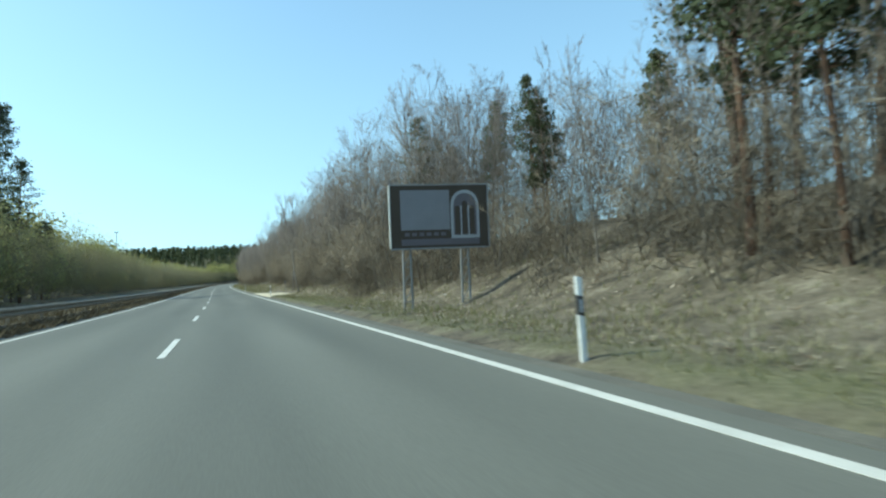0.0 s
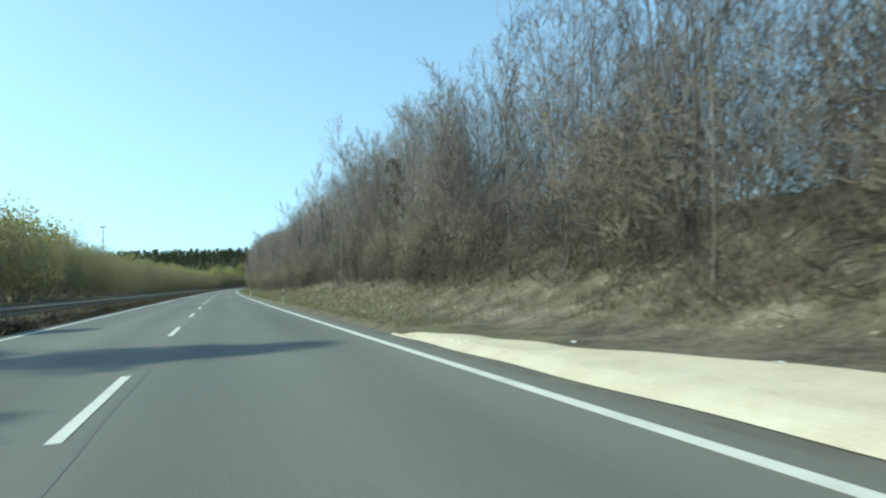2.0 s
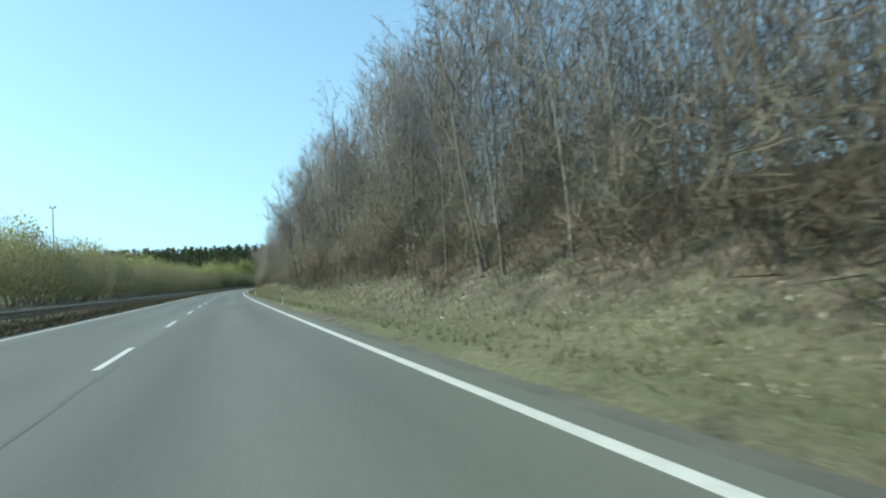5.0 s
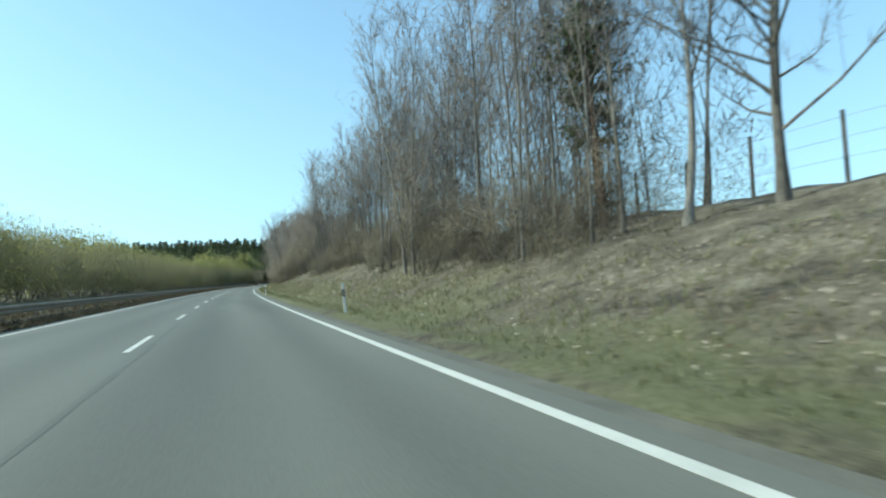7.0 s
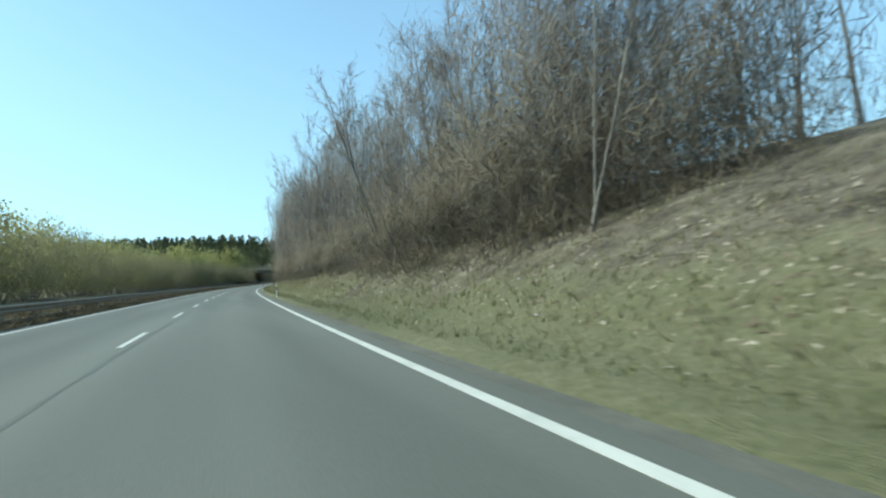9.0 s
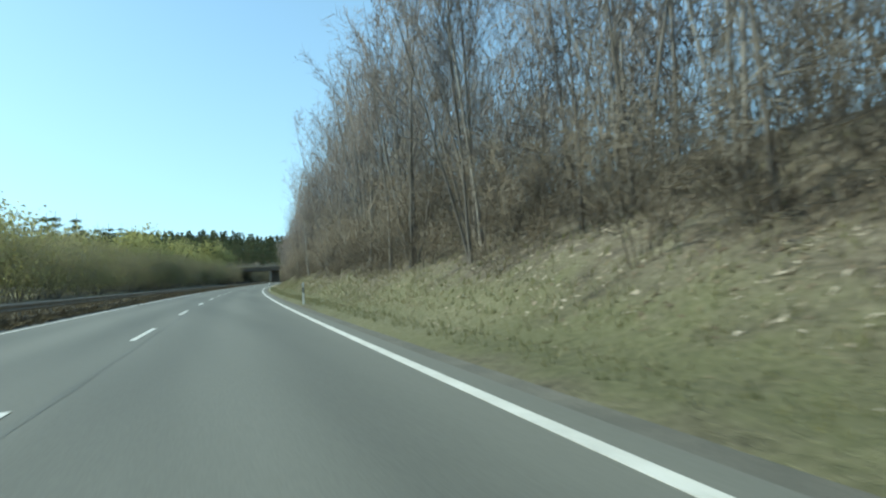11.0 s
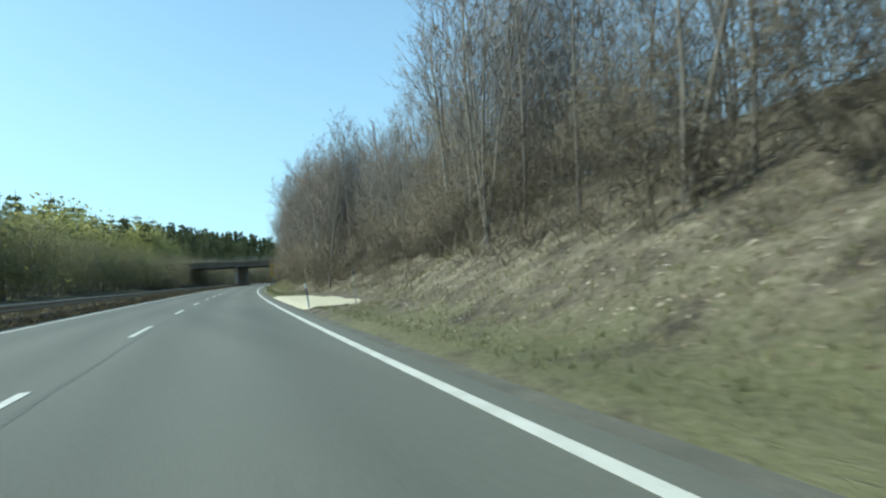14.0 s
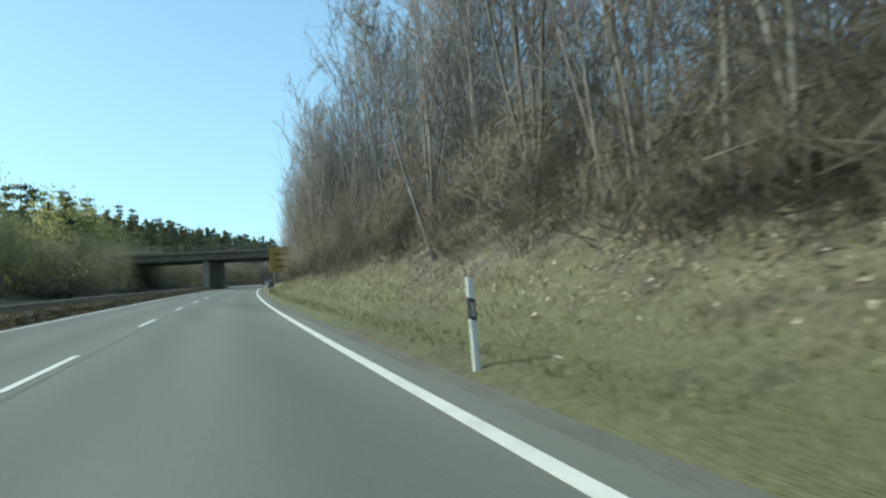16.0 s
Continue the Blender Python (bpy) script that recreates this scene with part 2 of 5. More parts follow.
def ribbon(name, mat, s0, s1, d0, d1, z, step=4.0, thick=0.0, jitter=0.0, ob_name=None):
    """A strip along the road between two offsets (numbers or functions of s)."""
    rnd = random.Random(hash_of(name))
    n = max(2, int((s1 - s0) / step) + 1)
    s = np.linspace(s0, s1, n)
    a = np.array([d0(q) if callable(d0) else d0 for q in s]) + np.array([rnd.uniform(-jitter, jitter) for _ in s])
    b = np.array([d1(q) if callable(d1) else d1 for q in s]) + np.array([rnd.uniform(-jitter, jitter) for _ in s])
    p, q = road_at(s, a, z), road_at(s, b, z)
    verts = np.concatenate([p, q])
    faces = [(i, i + n, i + n + 1, i + 1) for i in range(n - 1)]
    if thick:
        low = verts.copy()
        low[:, 2] -= thick
        m = len(verts)
        verts = np.concatenate([verts, low])
        faces += [(i + 1, i, i + m, i + 1 + m)[::-1] for i in range(n - 1)]
        faces += [(i + n, i + 1 + n, i + 1 + n + m, i + n + m)[::-1] for i in range(n - 1)]
        faces += [(0, m, n + m, n), (n - 1, 2 * n - 1, 2 * n - 1 + m, n - 1 + m)]
    return mesh_of(name, verts, faces, mat)


def hash_of(text):
    return sum((i + 1) * ord(c) for i, c in enumerate(text))


# ---- ground: one sheet along the road ----
BANK_S = [-200, 0, 34, 58, 63, 84, 90, 120, 180, 228, 245, 262, 290, 320, 345, 420, 455, 487, 512, 518, 541, 548, 580, 640, 1300]
BANK_SLOPE = [0.4, 0.42, 0.45, 0.5, 0.5, 0.5, 0.45, 0.36, 0.45, 0.7, 0.38, 0.37, 0.5, 0.55, 0.6, 0.58, 0.58, 0.68, 0.66, 0.62, 0.62, 0.66, 0.75, 0.6, 0.6]
BANK_TOP = [4, 4, 4, 4, 4, 4, 4, 4, 4.5, 4.5, 3.9, 3.8, 4.5, 5.0, 5, 6, 6, 6.5, 7, 8, 8, 7, 7, 7, 7]
BANK_FOOT = [7.8, 7.8, 7.6, 6.2, 7.5, 7.5, 6.4, 6.2, 6.2, 6.0, 6.0, 6.0, 6.0, 6.0, 6.0, 6.0, 6.0, 6.2, 6.4, 8.3, 8.3, 6.2, 6.0, 6.0, 6.0]


def ground_z(s, d):
    """Height of the ground above the road at (s, d); arrays."""
    s, d = np.asarray(s, float), np.asarray(d, float)
    m, top, foot = (np.interp(s, BANK_S, a) for a in (BANK_SLOPE, BANK_TOP, BANK_FOOT))
    x = d - foot
    up = np.where(x > 0, m * (np.sqrt(x * x + 0.25) - 0.5), 0)
    soft = top * np.tanh(np.maximum(up, 0) / top)
    z = np.where(d > 4.7, -0.03 + 0.12 * np.clip((d - 4.9) / 0.25, 0, 1) + 0.06 * np.clip((d - 5.2) / 2.0, 0, 1.4) + soft + 0.02 * np.maximum(d - 30, 0), -0.09)
    # left: median hollow, the other carriageway, then a rising wooded slope
    left = -d
    hill = np.interp(s, [-200, 350, 480, 600, 780, 1300], [1.5, 1.5, 2, 4.5, 14, 16])
    rise = np.clip((left - 19) / 30, 0, 1)
    z = np.where(left > 19, -0.05 + hill * rise * rise * (3 - 2 * rise) + 0.015 * np.maximum(left - 60, 0), z)
    far_s, far_d = np.clip((s - 820) / 300, 0, 1), np.clip((left - 50) / 130, 0, 1)
    z = z + 25 * far_s * far_s * (3 - 2 * far_s) * far_d * far_d * (3 - 2 * far_d)
    z = np.where((left > 4.9) & (left <= 7.6), -0.1 - 0.12 * np.sin(np.clip((left - 4.9) / 2.7, 0, 1) * math.pi), z)
    wob = 0.12 * np.sin(s * 0.31 + d * 0.9) * np.sin(s * 0.117 - d * 0.43) + 0.08 * np.sin(s * 0.83 + 1.3 * d)
    wob = wob + 0.05 * np.sin(2.1 * s + 0.7 * d + 2 * np.sin(0.37 * s)) * np.sin(1.7 * d - 0.9 * s) + 0.04 * np.sin(1.3 * s - 2.3 * d + 1.0)
    return z + wob * np.clip((np.abs(d) - 7) / 4, 0, 1)


def on_ground(s, d, lift=0.0):
    return Vector(road_at(s, d, float(ground_z(s, d)) + lift))


s_rows = np.concatenate([np.arange(-200, -20, 20.0), np.arange(-20, 720, 1.25), np.arange(720, 1290, 10.0)])
d_cols = np.concatenate([[-420, -300, -200, -140, -100, -80], np.arange(-64, -18, 4.0), [-18.2, -17.6, -12, -7.7, -7, -6.2, -5.4, -4.8, -2, 2, 4.6, 5.0, 5.3, 5.6],
                         np.arange(6, 24, 0.75), np.arange(24, 44, 3.0), [48, 60, 80, 110, 160, 240, 340, 460]])
grid_s, grid_d = np.meshgrid(s_rows, d_cols, indexing="ij")
pts = road_at(grid_s.ravel(), grid_d.ravel(), ground_z(grid_s.ravel(), grid_d.ravel()))
nr, nc = grid_s.shape
quads = [(i * nc + j, i * nc + j + 1, (i + 1) * nc + j + 1, (i + 1) * nc + j) for i in range(nr - 1) for j in range(nc - 1)]
# skirt of far plain out to the horizon
ring0 = [i * nc for i in range(nr)] + [(nr - 1) * nc + j for j in range(1, nc)] + [i * nc + nc - 1 for i in range(nr - 2, -1, -1)] + [j for j in range(nc - 2, 0, -1)]
mid = pts.mean(axis=0)
far = []
for i in ring0:
    v = pts[i] - mid
    v[2] = 0
    far.append(mid + v / np.linalg.norm(v) * 4200 + np.array([0, 0, 4.0]))
base = len(pts)
pts = np.concatenate([pts, np.array(far)])
k = len(ring0)
quads += [(ring0[i], ring0[(i + 1) % k], base + (i + 1) % k, base + i) for i in range(k)]


def ground_material():
    """Leaf-strewn brown soil with olive grass: grass nearest the road, in patches on the bank."""
    m = bpy.data.materials.new("verge_and_bank")
    m.use_nodes = True
    n, l = m.node_tree.nodes, m.node_tree.links
    b = n["Principled BSDF"]
    b.inputs["Roughness"].default_value = 0.95
    co = n.new("ShaderNodeTexCoord")
    attr = n.new("ShaderNodeAttribute")
    attr.attribute_name = "grassy"
    noises = []
    for sc in (0.12, 1.1, 9.0, 40.0):
        t = n.new("ShaderNodeTexNoise")
        t.inputs["Scale"].default_value, t.inputs["Detail"].default_value = sc, 4
        l.new(co.outputs["Object"], t.inputs["Vector"])
        noises.append(t.outputs["Fac"])

    def ramp_of(fac, cols, lo=0.3, hi=0.7):
        r = n.new("ShaderNodeValToRGB")
        e = r.color_ramp.elements
        while len(e) < len(cols):
            e.new(0.5)
        for i, c in enumerate(cols):
            e[i].position, e[i].color = lo + (hi - lo) * i / (len(cols) - 1), (*c, 1)
        l.new(fac, r.inputs["Fac"])
        return r.outputs["Color"]

    def mixed(a, bb, f):
        x = n.new("ShaderNodeMix")
        x.data_type = "RGBA"
        l.new(f, x.inputs["Factor"])
        l.new(a, x.inputs["A"])
        l.new(bb, x.inputs["B"])
        return x.outputs["Result"]

    def math_of(op, a, bb):
        x = n.new("ShaderNodeMath")
        x.operation = op
        for i, q in enumerate((a, bb)):
            if isinstance(q, (int, float)):
                x.inputs[i].default_value = q
            else:
                l.new(q, x.inputs[i])
        return x.outputs[0]

    speck = math_of("ADD", math_of("MULTIPLY", noises[2], 0.6), math_of("MULTIPLY", noises[3], 0.4))
    soil = ramp_of(math_of("ADD", math_of("MULTIPLY", noises[1], 0.5), math_of("MULTIPLY", speck, 0.5)),
                   [(0.05, 0.041, 0.028), (0.126, 0.105, 0.073), (0.18, 0.153, 0.109), (0.31, 0.272, 0.203)], 0.39, 0.63)
    grass = ramp_of(math_of("ADD", math_of("MULTIPLY", noises[0], 0.4), math_of("MULTIPLY", speck, 0.6)),
                    [(0.069, 0.071, 0.032), (0.12, 0.12, 0.054), (0.175, 0.165, 0.088), (0.285, 0.26, 0.168)], 0.34, 0.68)
    patch = math_of("MULTIPLY", math_of("SUBTRACT", math_of("ADD", math_of("ADD", noises[0], math_of("MULTIPLY", noises[1], 0.5)), attr.outputs["Fac"]), 1.15), 4.0)
    clamp = n.new("ShaderNodeClamp")
    l.new(patch, clamp.inputs["Value"])
    l.new(mixed(soil, grass, clamp.outputs[0]), b.inputs["Base Color"])
    bp = n.new("ShaderNodeBump")
    bp.inputs["Strength"].default_value, bp.inputs["Distance"].default_value = 0.8, 0.08
    l.new(math_of("ADD", noises[2], noises[3]), bp.inputs["Height"])
    l.new(bp.outputs["Normal"], b.inputs["Normal"])
    return m


GROUND = ground_material()
me = mesh_of("ground", pts, quads, GROUND, smooth=True)
grassy = np.full(len(pts), 0.5)
dd = grid_d.ravel()
green_run = np.interp(grid_s.ravel(), [0, 100, 200, 250, 330, 420, 445, 475, 510, 545, 700], [0.0, 0.02, 0.06, 0.18, 0.22, 0.2, 0.22, 0.34, 0.0, 0.2, 0.2])
grassy[:base] = np.where(dd > 0, np.interp(dd, [4.8, 5.5, 6.6, 7.8, 9.5, 13, 60], [0.4, 0.6, 0.48, 0.28, 0.12, 0.02, 0.3]) + green_run,
                         np.interp(-dd, [4, 7, 19, 24], [0.25, 0.3, 0.45, 0.5]))
layer = me.attributes.new("grassy", "FLOAT", "POINT")
layer.data.foreach_set("value", grassy)
tagged(new("ground", me), "brown leaf-strewn verge and bank with olive grass", "ground", kind="structure")

# ---- carriageways and markings ----
def across_lanes(me2, d0, d1):
    """Store the place across the lanes, so that the wheel tracks show (two tracks a lane)."""
    n2 = len(me2.vertices) // 4
    vals = np.concatenate([np.full(n2, d0), np.full(n2, d1)] * 2) * (2 * math.pi / 2.1)
    a2 = me2.attributes.new("across", "FLOAT", "POINT")
    a2.data.foreach_set("value", vals)
    return me2


road = tagged(new("road", across_lanes(ribbon("road", ASPHALT, -190, 1280, -4.75, 4.62, 0.0, 4, 0.14), -4.75, 4.62)), "grey worn asphalt carriageway with two lanes", "road", kind="structure")
tagged(new("road_shoulder", ribbon("road_shoulder", SHOULDER, -190, 1280, 4.62, lambda q: 5.15 + 0.12 * math.sin(q * 0.21) + 0.1 * math.sin(q * 0.057), -0.006, 2, 0.12, 0.04)),
       "narrow gritty asphalt shoulder strip beside the edge line", "road shoulder", kind="structure")
tagged(new("road_opposite", across_lanes(ribbon("road_opposite", ASPHALT, -190, 1280, -17.5, -7.8, 0.0, 4, 0.14), -17.5, -7.8)), "grey asphalt of the opposite carriageway", "road", kind="structure")
tagged(new("edge_line_right", ribbon("edge_line_right", PAINT, -190, 1280, EDGE_R - 0.075, EDGE_R + 0.075, 0.006, 3, 0.004)), "solid white painted edge line", "road marking", kind="structure")
tagged(new("edge_line_left", ribbon("edge_line_left", PAINT, -190, 1280, EDGE_L - 0.075, EDGE_L + 0.075, 0.006, 3, 0.004)), "solid white painted edge line beside the median", "road marking", kind="structure")
tagged(new("tar_seam", ribbon("tar_seam", TAR, 62, 740, lambda q: 0.2 + 0.05 * math.sin(q * 0.13), lambda q: 0.29 + 0.055 * math.sin(q * 0.13 + 0.4), 0.003, 1.5, 0.0, 0.025)),
       "dark tar seam along the middle of the asphalt", "road seam", kind="structure")
for k in range(-3, 62):
    s0 = 16.108 - 12 * 2 + 12 * k
    part("lane_dash", ribbon("lane_dash", PAINT, s0, s0 + 4.0, -0.062, 0.062, 0.008, 1, 0.005, 0.006), road, "white painted lane dash" if k == -3 else "")


# ---- trees and bushes ----
def bent(rnd, start, way, length, n, bend, lift):
    """A wandering line of n + 1 points."""
    p, w, out = Vector(start), Vector(way).normalized(), [Vector(start)]
    for _ in range(n):
        w = (w + Vector((rnd.uniform(-bend, bend), rnd.uniform(-bend, bend), rnd.uniform(-bend, bend) + lift))).normalized()
        p = p + w * (length / n)
        out.append(p.copy())
    return out


def along(line, f):
    x = f * (len(line) - 1)
    i = min(int(x), len(line) - 2)
    return line[i].lerp(line[i + 1], x - i), (line[i + 1] - line[i]).normalized()


def out_way(rnd, w, spread):
    """A way that leaves w by about `spread` (0: along it, 1: square to it)."""
    g = rnd.uniform(0, 2 * math.pi)
    u = w.orthogonal().normalized()
    side = u * math.cos(g) + w.cross(u) * math.sin(g)
    return (w * (1 - spread) + side * spread).normalized()


class Sprays:
    """Twigs as slim tapered blades, gathered into one mesh."""

    def __init__(self):
        self.v, self.f = [], []

    def twig(self, rnd, p, w, length, width):
        u = w.cross(Vector((rnd.uniform(-1, 1), rnd.uniform(-1, 1), rnd.uniform(-1, 1)))).normalized() * width / 2
        i = len(self.v)
        q = p + w * length + Vector((0, 0, rnd.uniform(-0.05, 0.12) * length))
        self.v += [p - u, p + u, q]
        self.f.append((i, i + 1, i + 2))

    def tube(self, rings, sides):
        v, f = tube(rings, sides, len(self.v))
        self.v += v
        self.f += f


def taper_line(line, r0, r1):
    n = len(line) - 1
    return [(p, r0 + (r1 - r0) * i / n) for i, p in enumerate(line)]


def bare_tree(seed, height, stems=1, limbs=16, twigs=7, girth=0.13, spread=0.38, low=0.3, thick=0.022, bark=None, tip=(0, 0)):
    """Meshes of a leafless tree: (trunk with limbs, crown of branches and twigs)."""
    rnd = random.Random(seed)
    wood, fine = Sprays(), Sprays()
    for st in range(stems):
        lean = (tip[0] + rnd.uniform(-0.12, 0.12) + (0.15 * math.cos(st * 2.4 + seed) if stems > 1 else 0),
                tip[1] + rnd.uniform(-0.12, 0.12) + (0.15 * math.sin(st * 2.4 + seed) if stems > 1 else 0), 1)
        h = height * rnd.uniform(0.85, 1.0)
        r = girth * (1 if stems == 1 else rnd.uniform(0.55, 0.8))
        line = bent(rnd, (0.12 * math.cos(st * 2.4) * (stems > 1), 0.12 * math.sin(st * 2.4) * (stems > 1), -0.3), lean, h, 9, 0.055, 0.04)
        rings = taper_line(line, r, r * 0.12)
        rings[0] = (rings[0][0], r * 1.5)
        wood.tube(rings, 6)
        for i in range(max(5, limbs // stems)):
            f = low + (0.97 - low) * (i + rnd.random()) / max(5, limbs // stems)
            p, w = along(line, f)
            ll = h * (0.42 - 0.3 * f) * rnd.uniform(0.7, 1.25)
            limb = bent(rnd, p, out_way(rnd, w, spread * rnd.uniform(0.8, 1.2)), ll, 3, 0.14, 0.12)
            wood.tube(taper_line(limb, r * (0.42 - 0.26 * f), 0.008), 3)
            for j in range(6):
                g = 0.25 + 0.75 * (j + rnd.random()) / 6
                q, w2 = along(limb, min(g, 0.99))
                bl = ll * rnd.uniform(0.3, 0.6)
                br = bent(rnd, q, out_way(rnd, w2, 0.42), bl, 1, 0.2, 0.14)
                fine.twig(rnd, br[0], (br[1] - br[0]).normalized(), bl * 1.1, 0.034)
                for k2 in range(twigs):
                    q2, w3 = along(br, rnd.random() * 0.98)
                    fine.twig(rnd, q2, out_way(rnd, w3, rnd.uniform(0.3, 0.75)), rnd.uniform(0.25, 0.65) * (0.6 + bl * 0.3), thick)
    return mesh_of("trunk", wood.v, wood.f, bark or BARK, smooth=True), outward(mesh_of("crown", fine.v, fine.f, TWIG))


def bare_shrub(seed, height, stems=9, twigs=10):
    """Meshes of a thicket: (stems, twigs)."""
    rnd = random.Random(seed)
    wood, fine = Sprays(), Sprays()
    for st in range(stems):
        g = st * 2.4
        line = bent(rnd, (0.35 * math.cos(g), 0.35 * math.sin(g), -0.2), (0.35 * math.cos(g), 0.35 * math.sin(g), 1), height * rnd.uniform(0.6, 1.0), 5, 0.18, 0.02)
        wood.tube(taper_line(line, 0.02, 0.006), 3)
        for j in range(9):
            p, w = along(line, 0.12 + 0.86 * (j + rnd.random()) / 9)
            br = bent(rnd, p, out_way(rnd, w, 0.5), height * rnd.uniform(0.14, 0.3), 1, 0.25, 0.08)
            fine.twig(rnd, br[0], (br[1] - br[0]).normalized(), (br[1] - br[0]).length, 0.024)
            for k2 in range(twigs):
                q, w3 = along(br, rnd.random() * 0.98)
                fine.twig(rnd, q, out_way(rnd, w3, rnd.uniform(0.3, 0.7)), rnd.uniform(0.25, 0.65), 0.024)
    return mesh_of("stems", wood.v, wood.f, BRUSH_BARK, smooth=True), outward(mesh_of("twigs", fine.v, fine.f, SHRUB_TWIG))


def leaf_clump(rnd, v, f, c, radius, count, size, flat=0.7):
    """Small leaves scattered through an uneven ball."""
    for _ in range(count):
        w = Vector((rnd.gauss(0, 1), rnd.gauss(0, 1), rnd.gauss(0, 1) * flat)).normalized() * radius * rnd.random() ** 0.45
        p = c + w
        a = Vector((rnd.uniform(-1, 1), rnd.uniform(-1, 1), rnd.uniform(-1, 1))).normalized()
        b = a.orthogonal().normalized() * size * rnd.uniform(0.5, 1.1)
        a = a * size * rnd.uniform(0.7, 1.4)
        i = len(v)
        v += [p - b * 0.6, p + b * 0.6, p + a]
        f.append((i, i + 1, i + 2))


def leafy_bush(seed, height, width, clumps=26, leaves=42, size=0.2):
    """Meshes of a bush in young leaf: (stems, crown)."""
    rnd = random.Random(seed)
    wood, v, f = Sprays(), [], []
    for st in range(clumps):
        g, rr = rnd.uniform(0, 2 * math.pi), width * math.sqrt(rnd.random())
        top = Vector((rr * math.cos(g), rr * math.sin(g), height * rnd.uniform(0.25, 1.0) * (1 - 0.45 * (rr / width) ** 2)))
        if st % 4 == 0:
            line = bent(rnd, (top.x * 0.15, top.y * 0.15, -0.2), top, top.length, 3, 0.08, 0.0)
            wood.tube(taper_line(line, 0.05, 0.012), 3)
        leaf_clump(rnd, v, f, top, height * rnd.uniform(0.12, 0.24), leaves, size)
    return mesh_of("stems", wood.v, wood.f, BARK, smooth=True), outward(mesh_of("crown", v, f, LEAVES), 1.5)


def pine(seed, height, bare=0.45, width=2.6, whorls=13, arms=4, spots=(0.55, 0.8, 1.0), count=24, leaf=0.22, bends=3):
    """Meshes of a pine: (trunk with limbs, crown of needle clumps)."""
    rnd = random.Random(seed)
    wood, v, f = Sprays(), [], []
    line = bent(rnd, (0, 0, -0.3), (rnd.uniform(-0.05, 0.05), rnd.uniform(-0.05, 0.05), 1), height, 8, 0.04, 0.03)
    wood.tube(taper_line(line, 0.2, 0.03), 7)
    for i in range(whorls):
        fr = bare + (0.98 - bare) * (i + 0.4 * rnd.random()) / whorls
        p, w = along(line, min(fr, 0.985))
        for j in range(arms):
            g = rnd.uniform(0, 2 * math.pi)
            reach = width * (1.05 - 0.85 * ((fr - bare) / (1 - bare)) ** 1.2) * rnd.uniform(0.55, 1.15)
            limb = bent(rnd, p, (math.cos(g), math.sin(g), rnd.uniform(0.05, 0.4)), reach, bends, 0.15, 0.06)
            wood.tube(taper_line(limb, 0.045, 0.01), 3)
            for q in spots:
                c, _ = along(limb, q * 0.99)
                leaf_clump(rnd, v, f, c, 0.42 + 0.12 * reach + leaf * 0.3, count, leaf, 0.5)
    return mesh_of("trunk", wood.v, wood.f, PINE_BARK, smooth=True), outward(mesh_of("crown", v, f, NEEDLES), 1.0)


def plant_of(name, meshes, names, m, label, category, group):
    ob = thing(name, m, label, category, group)
    for n2, me2 in zip(names, meshes):
        part(n2, me2, ob)
    return ob


def stand(s, d, turn=0.0, size=1.0, lift=0.0, tilt=(0, 0)):
    p = on_ground(s, d, lift)
    return Matrix.Translation(p) @ Euler((tilt[0], tilt[1], turn)).to_matrix().to_4x4() @ Matrix.Diagonal((size, size, size, 1))


def put(proto, m):
    ob = copy_thing(proto, m)
    ob.matrix_basis = m
    return ob


TREES = [bare_tree(11, 15, 1, 18, 10, 0.08, 0.38, 0.22), bare_tree(12, 14, 1, 16, 10, 0.065, 0.34, 0.28), bare_tree(13, 16, 1, 18, 10, 0.085, 0.36, 0.3),
         bare_tree(14, 12.5, 3, 21, 10, 0.095, 0.34, 0.22), bare_tree(15, 13.5, 2, 20, 10, 0.09, 0.36, 0.22), bare_tree(16, 11, 5, 25, 8, 0.095, 0.36, 0.18)]
BIG_TREE = bare_tree(21, 14, 1, 40, 14, 0.17, 0.68, 0.16)
FORKED = bare_tree(22, 12, 1, 12, 5, 0.15, 0.34, 0.42)
SHRUBS = [bare_shrub(31, 4.2), bare_shrub(32, 3.4, 8), bare_shrub(33, 5.4, 10), bare_shrub(34, 6.5, 10)]
BUSHES = [leafy_bush(41, 7.5, 2.9, 38, 62, 0.16), leafy_bush(42, 6.5, 2.8, 36, 62, 0.16), leafy_bush(43, 8.0, 2.7, 40, 62, 0.16), leafy_bush(44, 5.5, 2.8, 35, 62, 0.16),
          leafy_bush(45, 7.5, 2.9, 34, 26, 0.32), leafy_bush(46, 6.5, 2.8, 32, 26, 0.32)]
PINES = [pine(51, 17), pine(52, 15, 0.35, 2.4), pine(53, 19, 0.5, 2.8)]

protos = {}


